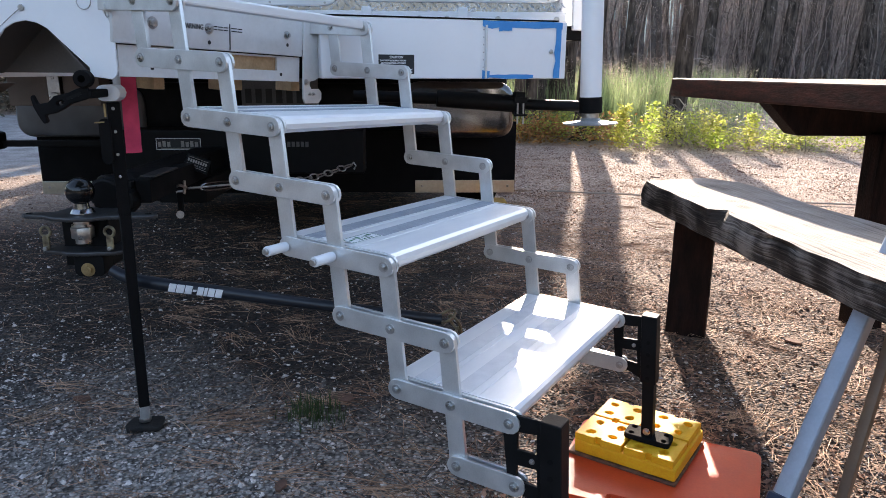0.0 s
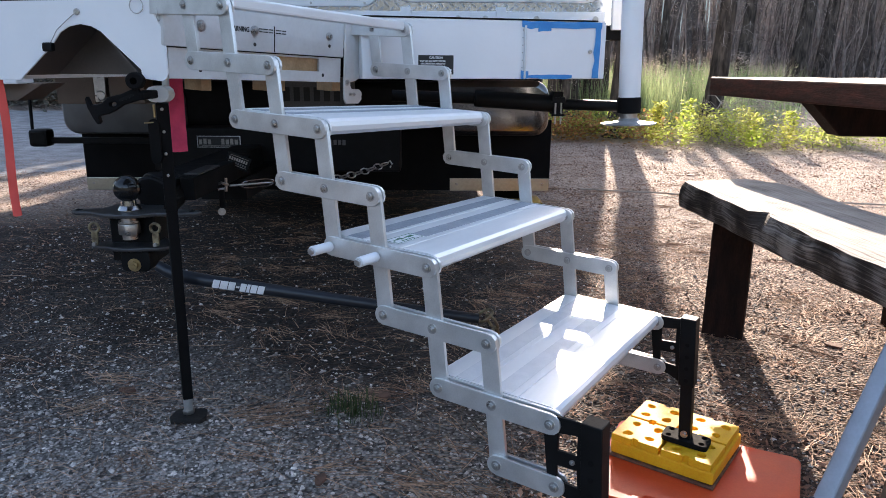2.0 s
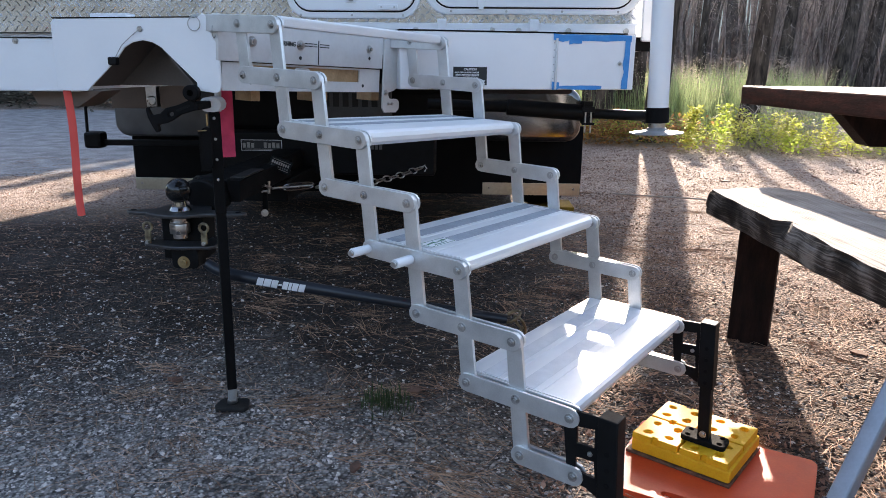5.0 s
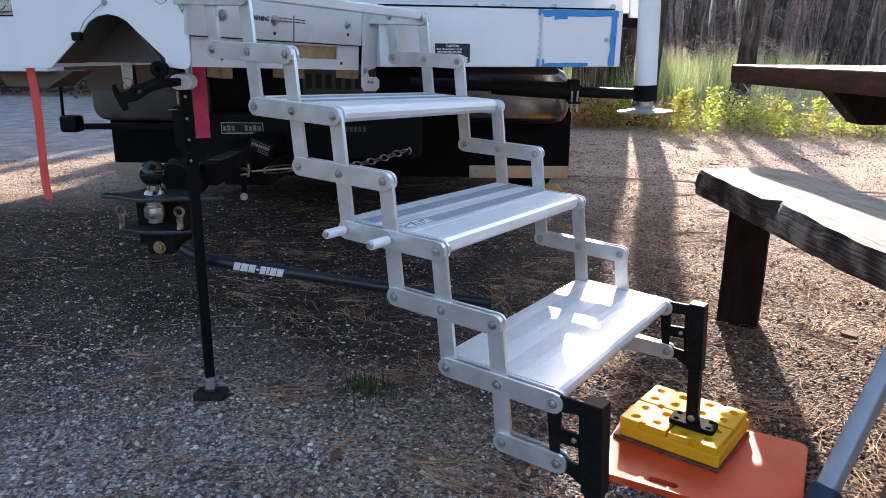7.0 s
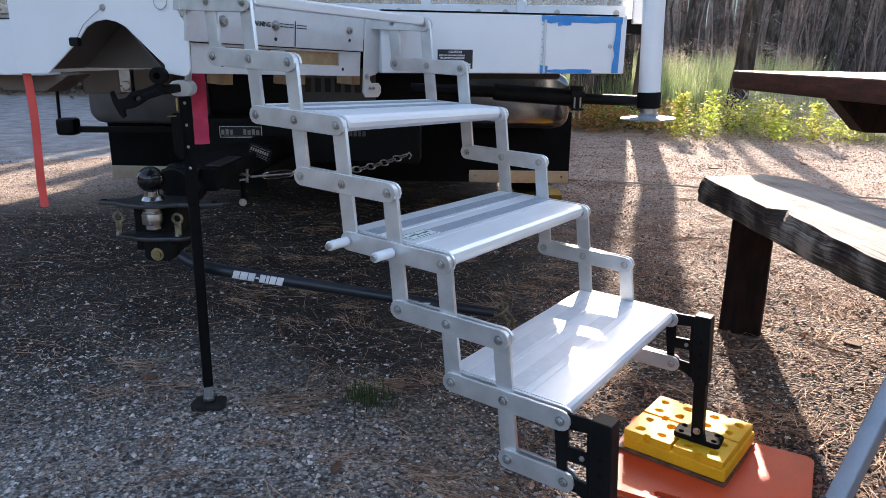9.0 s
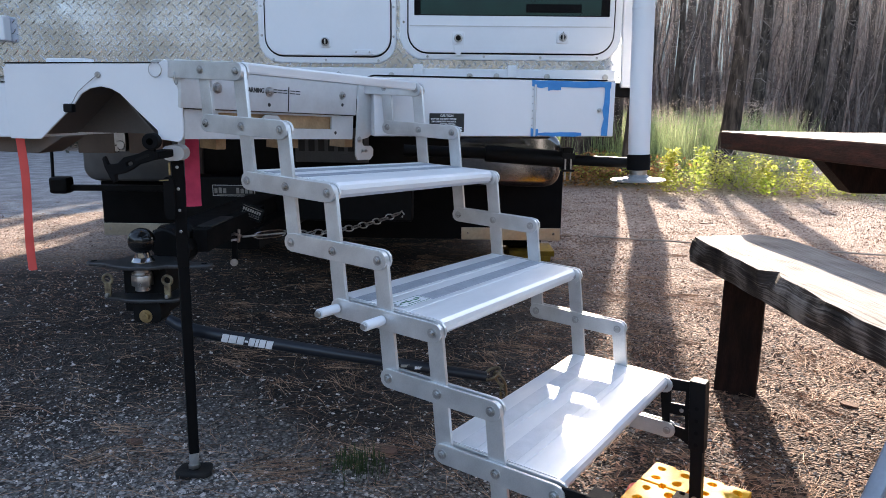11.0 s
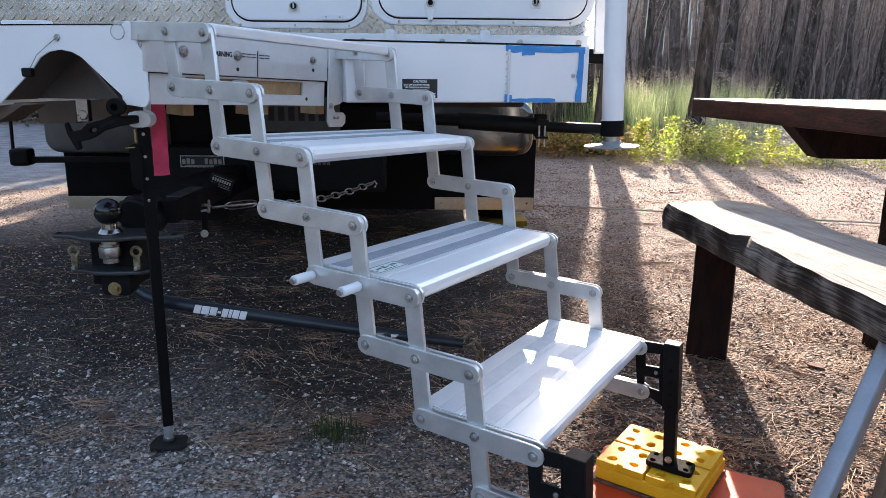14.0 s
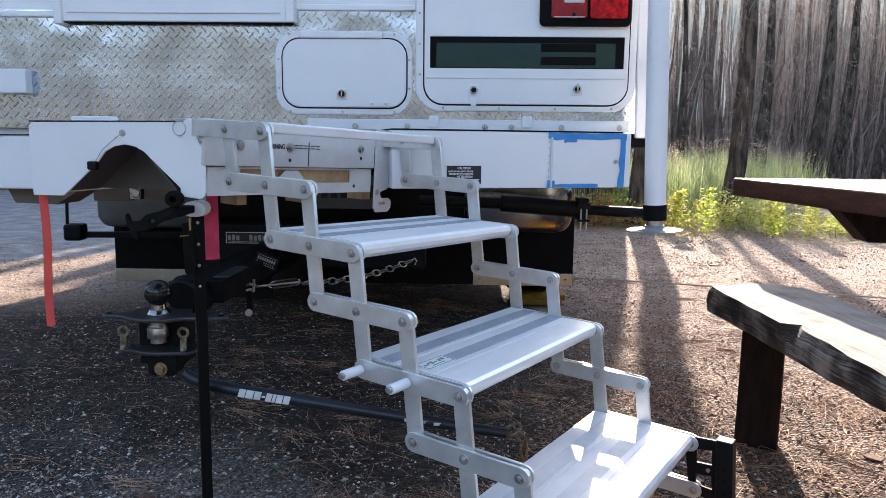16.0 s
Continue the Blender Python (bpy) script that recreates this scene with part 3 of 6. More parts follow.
# ---------------------------------------------------------------- levelling block and base board
def build_pads():
    a = math.atan2(0.082 - 0.209, 0.985 - 0.84)
    at = Matrix.Translation((0.85, 0.056, 0.0)) @ Matrix.Rotation(a, 4, "Z")
    mat_board = thing("base_board", Matrix.Translation((0.875, -0.01, 0.0)) @ Matrix.Rotation(radians(-31), 4, "Z"), "orange plastic base board with a hand slot, lying on gravel", "board")
    grip = slot((-0.075, -0.150), (-0.037, -0.150), 0.0085)
    part("plate", prism(rounded(-0.19, -0.174, 0.178, 0.135, 0.022), Matrix.Translation((0, 0, -0.006)), 0.0165, 0.002, holes=(grip,)), ORANGE, mat_board)
    block = thing("levelling_block", at, "yellow plastic levelling block, scuffed, on a thin board", "levelling block")
    part("backing_board", box((-0.115, -0.098, 0.0108), (0.105, 0.100, 0.0175), 0.0015), RUST, block, "thin brown board under the block")
    part("body", box((-0.105, -0.095, 0.0178), (0.103, 0.097, 0.046), 0.005), YELLOW, block)
    rng = random.Random(4)
    for cx, cy, w, d in ((-0.055, 0.049, 0.098, 0.092), (-0.055, -0.049, 0.098, 0.092), (0.048, 0.049, 0.098, 0.092), (0.048, -0.049, 0.098, 0.092)):
        holes = []
        for px, py in ((-0.025, 0.022), (0.025, 0.023), (-0.024, -0.021), (0.023, -0.020)):
            hx, hy, w2, r = cx + px + rng.uniform(-0.003, 0.003), cy + py + rng.uniform(-0.003, 0.003), rng.uniform(0, 6.28), rng.uniform(0.0075, 0.009)
            # a round socket with a small drip to one side
            ring = []
            for k in range(16):
                v = 2 * math.pi * k / 16
                rr = r * (1 + 0.45 * max(0.0, math.cos(v - w2)) ** 6)
                ring.append((hx + rr * math.cos(v), hy + rr * math.sin(v)))
            holes.append(ring)
        x0, x1, y0, y1 = cx - w / 2, cx + w / 2, cy - d / 2, cy + d / 2
        sx = 1 if cx < 0 else -1
        edge = [(x0, y0), (cx - 0.006, y0), (cx - 0.006, y0 + 0.007), (cx + 0.006, y0 + 0.007), (cx + 0.006, y0), (x1, y0)]
        edge += [(x1, cy - 0.006), (x1 - 0.007 * (sx > 0), cy - 0.006), (x1 - 0.007 * (sx > 0), cy + 0.006), (x1, cy + 0.006)] if sx > 0 else []
        edge += [(x1, y1), (cx + 0.007, y1), (cx + 0.007, y1 - 0.006), (cx - 0.005, y1 - 0.006), (cx - 0.005, y1), (x0, y1)]
        part("raised_pad", prism(edge, Matrix.Translation((0, 0, 0.0455)), 0.015, 0.0014, holes=holes), YELLOW, block)


build_pads()


# ---------------------------------------------------------------- camper rear
WALL = Matrix.Translation((0.896, 0.822, 0)) @ Matrix.Rotation(radians(-4), 4, "Z")
RIGHT = Matrix.Translation((0.168, 0.498, 0)) @ Matrix.Rotation(radians(11.5), 4, "Z")
LEFT = Matrix.Translation((-0.13, 0.109, 0)) @ Matrix.Rotation(radians(-14), 4, "Z")


def plate(name, x0, z0, x1, z1, y, thick, r, material, parent, label="", edge=0.0015, holes=()):
    """A round-cornered plate on a wall, its face at y towards the viewer."""
    return part(name, prism(rounded(x0, z0, x1, z1, r), Matrix.Translation((0, y, 0)) @ FACE, thick, edge, holes=holes), material, parent, label)


def build_camper():
    c = thing("truck_camper", WALL, "white slide-in truck camper with polished tread plate along its rear", "camper")
    # unseen length drawn out so its shadow covers the left verge
    part("shell", box((-2.1, 0.012, 0.90), (0.02, 5.2, 3.1), 0.01), WHITE, c, "white painted camper body")
    part("floor_pan", box((-2.1, 0.02, 0.86), (0.0, 3.2, 0.899)), WHITE_METAL, c)
    # tread plate sheet with raised bars in two directions
    sheet = part("tread_plate", box((-2.1, 0.004, 0.90), (0.015, 0.012, 1.235)), DIAMOND, c, "polished aluminium diamond tread plate")
    own = bmesh.new()
    for row in range(0, 23):
        for col in range(0, 140):
            x, z = -2.085 + col * 0.0152, 0.91 + row * 0.0143
            if (row + col) % 2 == 0 and z < 1.23 and x < 0.008:
                w = radians(45 if (row % 2 == 0) else -45)
                line = [(0.0118, 0), (0.0055, 0.0028), (-0.0055, 0.0028), (-0.0118, 0), (-0.0055, -0.0028), (0.0055, -0.0028)]
                ring = [own.verts.new((x + px * math.cos(w) - pz * math.sin(w), 0.0039, z + px * math.sin(w) + pz * math.cos(w))) for px, pz in line]
                top = [own.verts.new((x + 0.55 * (px * math.cos(w) - pz * math.sin(w)), 0.0016, z + 0.55 * (px * math.sin(w) + pz * math.cos(w)))) for px, pz in line]
                own.faces.new(top)
                for k in range(6):
                    own.faces.new((ring[k], ring[(k + 1) % 6], top[(k + 1) % 6], top[k]))
    bmesh.ops.recalc_face_normals(own, faces=own.faces)
    tagged(part("tread_pattern", own, DIAMOND, sheet), kind="stuff")
    # upper wall trims and door
    part("wall_trim", box((-0.98, -0.006, 1.236), (-0.642, 0.006, 1.252), 0.003), WHITE, c)
    part("wall_trim", box((-2.1, -0.006, 1.214), (-1.662, 0.006, 1.23), 0.003), WHITE, c)
    door = part("door", box((-1.645, -0.022, 1.199), (-0.985, 0.02, 2.9), 0.004), WHITE, c, "white entry door")
    part("door_frame", box((-1.665, -0.03, 1.191), (-1.641, 0.02, 2.95), 0.003), WHITE, door)
    part("door_frame", box((-1.006, -0.03, 1.199), (-0.979, 0.02, 2.95), 0.003), WHITE, door)
    part("door_rib", box((-1.63, -0.025, 1.222), (-1.02, -0.021, 1.226), 0.001), WHITE_METAL, door)
    # black strip that draws the door's thin shadow
    part("door_shadow_line", box((-1.66, -0.020, 1.1965), (-0.985, 0.01, 1.1985), 0.0005), RUBBER, door, "thin dark strip for the shadow line under the door")
    part("grab_box", box((-2.0, -0.03, 0.997), (-1.757, 0.004, 1.066), 0.004), WHITE, c, "small white box on the tread plate")
    # small hatch
    h = plate("hatch_frame", -1.042, 0.945, -0.649, 1.179, -0.006, 0.012, 0.062, WHITE, c, "white rounded hatch frame", 0.004)
    d = plate("hatch_door", -1.020, 0.966, -0.666, 1.157, -0.012, 0.008, 0.05, WHITE, h, "", 0.003)
    plate("seal", -1.024, 0.962, -0.662, 1.161, -0.0075, 0.003, 0.053, RUBBER, h, "black gasket line")
    part("hinge", box((-0.969, -0.019, 1.158), (-0.733, -0.004, 1.178), 0.004), WHITE, h)
    for x in (-1.0, -0.85, -0.70):
        for z in (0.954, 1.170):
            disc_bolt("screw", (x, -0.006, z), (0, -1, 0), h, 0.0035, 0.0015, STEEL)
    for z in (1.02, 1.10):
        for x in (-1.032, -0.657):
            disc_bolt("screw", (x, -0.006, z), (0, -1, 0), h, 0.0035, 0.0015, STEEL)
    esc = plate("lock_plate", -0.866, 0.988, -0.834, 1.020, -0.0145, 0.003, 0.005, WHITE, d)
    lock = disc_bolt("lock", (-0.85, -0.0145, 1.004), (0, -1, 0), esc, 0.0125, 0.006, STEEL)
    disc_bolt("lock_core", (-0.85, -0.0203, 1.004), (0, -1, 0), esc, 0.0088, 0.0008, RUBBER)
    part("key_slot", box((-0.852, -0.0222, 0.998), (-0.848, -0.0211, 1.010)), STEEL, esc)
    plate("latch", -0.772, 0.968, -0.714, 0.984, -0.018, 0.006, 0.005, WHITE, d)
    for x in (-0.762, -0.724):
        disc_bolt("latch_screw", (x, -0.018, 0.976), (0, -1, 0), d, 0.003, 0.0015, STEEL)
    # large refrigerator hatch with its vent
    h = plate("hatch_frame", -0.640, 0.958, -0.014, 1.9, -0.006, 0.012, 0.07, WHITE, c, "white rounded frame of the appliance hatch", 0.004)
    hole = [(-0.598, 1.078), (-0.051, 1.078), (-0.051, 1.165), (-0.598, 1.165)]
    d = plate("hatch_door", -0.614, 0.978, -0.038, 1.86, -0.013, 0.009, 0.055, WHITE, h, "", 0.003, holes=(hole,))
    plate("seal", -0.618, 0.974, -0.034, 1.87, -0.0078, 0.003, 0.058, RUBBER, h)
    part("door_rib", box((-0.61, -0.0145, 1.049), (-0.045, -0.0125, 1.052), 0.0006), WHITE_METAL, d)
    part("vent_back", box((-0.598, -0.0092, 1.078), (-0.051, -0.0082, 1.165)), RUBBER, d, "dark space behind the vent")
    part("appliance", box((-0.58, -0.0102, 1.081), (-0.075, -0.0095, 1.148)), GREEN_BOX, d, "dark green appliance behind the mesh")
    for k in range(2):
        part("louvre", box((-0.285, -0.0108, 1.088 + 0.036 * k), (-0.13, -0.0103, 1.111 + 0.036 * k)), RUBBER, d)
    own = bmesh.new()
    nx, nz, cell = 54, 9, 0.0102
    for i in range(-nz, nx + nz):
        for s in (1, -1):
            x0 = -0.598 + i * cell
            za, zb = 1.078, 1.165
            xa, xb = (x0, x0 + s * (zb - za) * 1.0)
            pts = [(xa, za), (xb, zb)]
            def clip(p, q):
                (px, pz), (qx, qz) = p, q
                t0, t1 = 0.0, 1.0
                for lim, sign in ((-0.598, 1), (-0.051, -1)):
                    f0, f1 = sign * (px - lim), sign * (qx - lim)
                    if f0 < 0 and f1 < 0:
                        return None
                    if f0 < 0:
                        t0 = max(t0, f0 / (f0 - f1))
                    if f1 < 0:
                        t1 = min(t1, f0 / (f0 - f1))
                if t1 - t0 < 0.03:
                    return None
                return (px + (qx - px) * t0, pz + (qz - pz) * t0), (px + (qx - px) * t1, pz + (qz - pz) * t1)
            seg = clip(*pts)
            if seg:
                (xa, za2), (xb, zb2) = seg
                wv = 0.0007
                vs = [own.verts.new(v) for v in ((xa - wv, -0.0118 + 0.0004 * s, za2), (xa + wv, -0.0118 + 0.0004 * s, za2), (xb + wv, -0.0118 + 0.0004 * s, zb2), (xb - wv, -0.0118 + 0.0004 * s, zb2))]
                own.faces.new(vs)
    out = bmesh.ops.extrude_face_region(own, geom=list(own.faces))
    bmesh.ops.translate(own, vec=(0, 0.0003, 0), verts=[v for v in out["geom"] if isinstance(v, bmesh.types.BMVert)])
    tagged(part("vent_mesh", own, BLACK, d, "black expanded metal mesh"), kind="stuff")
    for x, z in ((-0.473, 1.015), (-0.18, 1.02)):
        esc = plate("lock_plate", x - 0.017, z - 0.015, x + 0.017, z + 0.019, -0.0155, 0.003, 0.005, WHITE, d)
        disc_bolt("lock", (x, -0.0155, z + 0.002), (0, -1, 0), esc, 0.012, 0.006, STEEL)
        disc_bolt("lock_core", (x, -0.0213, z + 0.002), (0, -1, 0), esc, 0.0075, 0.0008, RUBBER)
        if x < -0.3:
            part("pull_tab", prism([(x - 0.014, z - 0.016), (x + 0.014, z - 0.016), (x + 0.006, z - 0.045), (x - 0.006, z - 0.045)], Matrix.Translation((0, -0.019, 0)) @ FACE, 0.004, 0.001), WHITE, esc)
        else:
            part("key_wing", box((x - 0.0018, -0.03, z - 0.006), (x + 0.0018, -0.02, z + 0.016), 0.0008), STEEL, esc)
    for k in range(4):
        disc_bolt("screw", (-0.56 + k * 0.16, -0.006, 0.967), (0, -1, 0), h, 0.0035, 0.0015, STEEL)
    for k in range(3):
        disc_bolt("screw", (-0.628, -0.006, 1.06 + k * 0.085), (0, -1, 0), h, 0.0035, 0.0015, STEEL)
    # tail lamp
    t = plate("tail_lamp", -0.292, 1.193, -0.038, 1.36, -0.032, 0.022, 0.014, RUBBER, c, "red and clear tail lamp in a black housing", 0.005)
    plate("dull_lens", -0.262, 1.212, -0.163, 1.34, -0.040, 0.01, 0.006, DULL_LENS, t, "dull red lens")
    plate("clear_lens", -0.228, 1.252, -0.172, 1.31, -0.0435, 0.006, 0.003, CLEAR_LENS, t, "clear reversing lens")
    plate("red_lens", -0.155, 1.212, -0.052, 1.34, -0.040, 0.01, 0.006, RED_LENS, t, "bright red lens")
    disc_bolt("lens_screw", (-0.2, -0.040, 1.221), (0, -1, 0), t, 0.005, 0.002, RUBBER)
    part("lens_lip", box((-0.255, -0.0415, 1.2135), (-0.17, -0.0395, 1.2165), 0.0005), CLEAR_LENS, t)
    # black strip painted in as the shadowed gap beside the jack post
    part("corner_shadow_gap", box((0.0222, -0.006, 0.90), (0.0245, 0.045, 1.6)), RUBBER, c, "dark strip for the shaded gap at the corner")
    # bolted strip along the bottom
    strip = part("bolted_strip", box((-0.952, -0.010, 0.903), (-0.027, 0.003, 0.934), 0.002), WHITE, c)
    for x in (-0.813, -0.662, -0.439, -0.363, -0.22, -0.055):
        disc_bolt("dome_bolt", (x, -0.010, 0.914), (0, -1, 0), strip, 0.0085, 0.006, STEEL)
    for x in (-0.586, -0.319):
        plate("clip", x - 0.014, 0.912, x + 0.014, 0.945, -0.016, 0.006, 0.004, WHITE, strip)
    # corner post, with the bracket of the jack
    bm = box((-0.008, -0.004, 0.886), (0.022, 0.05, 3.0), 0.004)
    for v in bm.verts:
        v.co.x -= 0.025 * (v.co.z - 0.95)
    part("corner_trim", bm, WHITE, c)
    part("corner_bracket", box((0.022, -0.03, 1.09), (0.05, 0.03, 1.17), 0.004), WHITE_METAL, c)
    hex_bolt("bracket_bolt", (0.036, -0.03, 1.13), (0, -1, 0), c, 0.010, 0.006)
    part("dark_sill", box((-0.05, 0.013, 0.86), (0.04, 0.08, 0.898), 0.003), RUBBER, c)


def build_right_bumper():
    b = thing("storage_bumper", RIGHT, "white steel storage bumper with blue masking tape round its small door", "bumper")
    part("box_shell", box((0.032, 0, 0.755), (0.665, 0.15, 0.896), 0.003), WHITE, b, "white painted bumper box")
    part("top_gap", box((0.032, -0.0015, 0.8965), (0.64, 0.15, 0.8995), 0.0005), RUBBER, b, "dark seam above the bumper")
    d = part("door_panel", box((0.444, -0.003, 0.7565), (0.66, 0.001, 0.888), 0.001), WHITE, b)
    h = part("hinge", rod((0.442, -0.004, 0.757), (0.442, -0.004, 0.884), 0.0032), WHITE_METAL, b)
    for k in range(7):
        disc_bolt("hinge_pin", (0.436, -0.0005, 0.765 + k * 0.018), (0, -1, 0), h, 0.0016, 0.001, STEEL)
    lk = disc_bolt("lock", (0.619, -0.003, 0.823), (0, -1, 0), d, 0.0055, 0.006, STEEL)
    rng = random.Random(2)

    def tape(x0, z0, x1, z1, n, y=-0.0042):
        low, high = [], []
        for k in range(n + 1):
            f = k / n
            if x1 - x0 > z1 - z0:
                low.append((x0 + f * (x1 - x0), z0 + rng.uniform(-0.003, 0.003)))
                high.append((x0 + f * (x1 - x0), z1 + rng.uniform(-0.0015, 0.0015)))
            else:
                low.append((x1 + rng.uniform(-0.0015, 0.0015), z0 + f * (z1 - z0)))
                high.append((x0 + rng.uniform(-0.003, 0.003), z0 + f * (z1 - z0)))
        part("masking_tape", prism(low + high[::-1], Matrix.Translation((0, y, 0)) @ FACE, 0.0006), BLUE_TAPE, b, "torn blue masking tape")
    tape(0.432, 0.878, 0.65, 0.8945, 9)
    tape(0.475, 0.872, 0.51, 0.884, 3, -0.0049)
    tape(0.63, 0.757, 0.646, 0.886, 6, -0.0056)
    tape(0.433, 0.7555, 0.572, 0.765, 7)
    tape(0.432, 0.757, 0.452, 0.775, 3, -0.0052)
    lab = part("caution_label", box((0.169, -0.0012, 0.766), (0.257, 0.0, 0.811)), INK, b, "black caution label with white lettering")
    for words, x, z, s in (("CAUTION", 0.196, 0.8025, 0.0058), ("SHUT OFF GAS SUPPLY BEFORE", 0.1725, 0.7955, 0.0036), ("DISCONNECTING APPLIANCE", 0.1745, 0.7895, 0.0036), ("ATTENTION", 0.1945, 0.7815, 0.0056)):
        text("lettering", words, Matrix.Translation((x, -0.0015, z)), s, PRINT, lab, squeeze=0.92, bold=0.00022)
    for k in range(2):
        part("print_bar", box((0.174, -0.0016, 0.769 + k * 0.006), (0.252, -0.001, 0.772 + k * 0.006)), PRINT, lab)


def build_left_bumper():
    b = thing("bumper_end", LEFT, "white steel bumper wing with an arched cut-out and a retaining pin", "bumper")
    arch = [(-0.300, 0.757), (-0.225, 0.819), (-0.205, 0.842), (-0.186, 0.852), (-0.163, 0.856), (-0.142, 0.852), (-0.124, 0.843), (-0.095, 0.816), (-0.052, 0.777), (-0.052, 0.762)]
    out = [(-0.367, 0.757)] + arch + [(-0.012, 0.757), (-0.004, 0.762), (0.0, 0.772), (0.0, 0.842), (-0.014, 0.868), (-0.020, 0.899), (-0.030, 0.905), (-0.042, 0.898), (-0.360, 0.897), (-0.368, 0.89), (-0.368, 0.765)]
    part("face_plate", prism(out, FACE, 0.004, 0.0012), WHITE, b, "white face with an arch cut out of it")
    part("top_plate", box((-0.367, 0.005, 0.893), (-0.03, 0.45, 0.8965)), WHITE, b)
    part("top_edge", box((-0.365, -0.0008, 0.8975), (-0.045, 0.02, 0.8998), 0.0006), RUBBER, b, "dark rubber edge")
    part("loose_strip", box((-0.30, 0.03, 0.8975), (-0.215, 0.06, 0.909), 0.003), WHITE, b, "white strip on the bumper's top")
    part("side_plate", box((-0.368, 0.005, 0.757), (-0.364, 0.45, 0.892)), WHITE, b)
    # inner plates in dark brown, the recess's shade put into the colour
    part("inner_wall", box((-0.36, 0.10, 0.767), (-0.01, 0.104, 0.892)), BROWN, b, "brown inner wall, darkened for the shade of the recess")
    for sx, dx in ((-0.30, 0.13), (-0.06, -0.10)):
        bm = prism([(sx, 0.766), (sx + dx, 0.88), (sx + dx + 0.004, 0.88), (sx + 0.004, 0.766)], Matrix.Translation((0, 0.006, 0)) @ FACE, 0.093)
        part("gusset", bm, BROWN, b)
    sc = disc_bolt("screw", (-0.166, 0.0, 0.877), (0, -1, 0), b, 0.006, 0.003, STEEL)
    lan = part("lanyard", tube_path([(-0.166, -0.004, 0.876), (-0.185, -0.006, 0.862), (-0.205, -0.008, 0.846), (-0.222, -0.008, 0.822)], 0.0008, 6), STEEL, b, "thin wire lanyard")
    part("lanyard_plug", box((-0.236, -0.014, 0.808), (-0.216, -0.002, 0.824), 0.003), BLACK, lan)
    ring = [(-0.046 + 0.013 * math.cos(w), -0.005, 0.886 + 0.013 * math.sin(w)) for w in (2 * math.pi * k / 20 for k in range(21))]
    part("pin_ring", tube_path(ring, 0.001, 6), STEEL, b, "wire ring of the retaining pin")
    ring = [(-0.006, -0.004 + 0.006 * math.cos(w), 0.872 + 0.012 * math.sin(w)) for w in (2 * math.pi * k / 20 for k in range(21))]
    part("pin_ring", tube_path(ring, 0.001, 6), STEEL, b)
    # the plain rear bumper that goes on behind
    r = thing("rear_bumper_beam", Matrix.Translation((-0.839, 0.72, 0)) @ Matrix.Rotation(radians(-4), 4, "Z"), "plain white rear bumper beam", "bumper")
    part("beam", box((-0.9, 0, 0.735), (0.15, 0.08, 0.876), 0.004), WHITE, r)
    part("seam", box((-0.9, -0.002, 0.876), (0.15, 0.05, 0.8785)), RUBBER, r)
    hex_bolt("bolt", (-0.01, 0, 0.868), (0, -1, 0), r, 0.006, 0.004)
    part("lower_tray", prism([(-0.02, 0.736), (0.19, 0.736), (0.115, 0.69), (0.0, 0.694)], Matrix.Translation((0, 0.05, 0)) @ FACE, 0.12, 0.002), TRAY, r, "tan lower tray")
    # mounting panel behind the steps, parallel to the treads
    m = thing("step_mount", STEPS, "worn white mounting panel of the steps with warning print", "mounting panel")
    part("upper_panel", box((0.008, 0.17, 0.022), (0.50, 0.19, 0.108), 0.002), WHITE_METAL, m)
    part("lower_panel", prism([(0.022, -0.035), (0.50, -0.035), (0.50, 0.020), (0.022, 0.020)], Matrix.Translation((0, 0.178, 0)) @ FACE, 0.006, 0.001, holes=([(0.1, -0.012), (0.425, -0.012), (0.425, 0.016), (0.1, 0.016)],)), WHITE_METAL, m, "white slotted lower rail")
    part("plywood", box((0.07, 0.186, -0.02), (0.46, 0.20, 0.0205)), TAN, m, "bare plywood seen through the slot")
    part("seam", box((0.2755, 0.1688, 0.024), (0.2775, 0.1705, 0.075)), INK, m)
    hx = [(0.235 + 0.022 * math.cos(w) * 1.6, 0.0 + 0.017 * math.sin(w)) for w in (math.pi / 3 * k for k in range(6))]
    part("cover_plate", prism(hx, Matrix.Translation((0, 0.1755, 0)) @ FACE, 0.003, 0.0006), WHITE_METAL, m)
    for x, z, rr in ((0.09, 0.062, 0.0075), (0.222, 0.062, 0.0075), (0.447, 0.066, 0.0065)):
        hex_bolt("bolt", (x, 0.17, z), (0, -1, 0), m, rr, 0.006)
    for x, z in ((0.222, 0.036), (0.449, 0.045), (0.092, -0.018), (0.437, -0.02)):
        disc_bolt("hole", (x, 0.1697 if z > 0 else 0.1777, z), (0, -1, 0), m, 0.004, 0.0006, INK)
    text("lettering", "WARNING", Matrix.Translation((0.154, 0.1695, 0.0590)), 0.0098, INK, m, squeeze=0.82, bold=0.0003)
    for k in range(2):
        for x0, x1 in ((0.234, 0.243), (0.246, 0.258), (0.261, 0.272), (0.281, 0.295), (0.298, 0.310)):
            part("print_bar", box((x0, 0.169, 0.0662 - k * 0.0055), (x1, 0.17, 0.0682 - k * 0.0055)), INK, m)
    for x, y, w in ((0.12, 0.21, 0.025), (0.30, 0.21, 0.025), (0.33, 0.22, 0.03), (0.52, 0.22, 0.03) ):
        part("wood_block", box((x, y, -0.058), (x + w, y + 0.05, -0.036), 0.001), TAN, m)
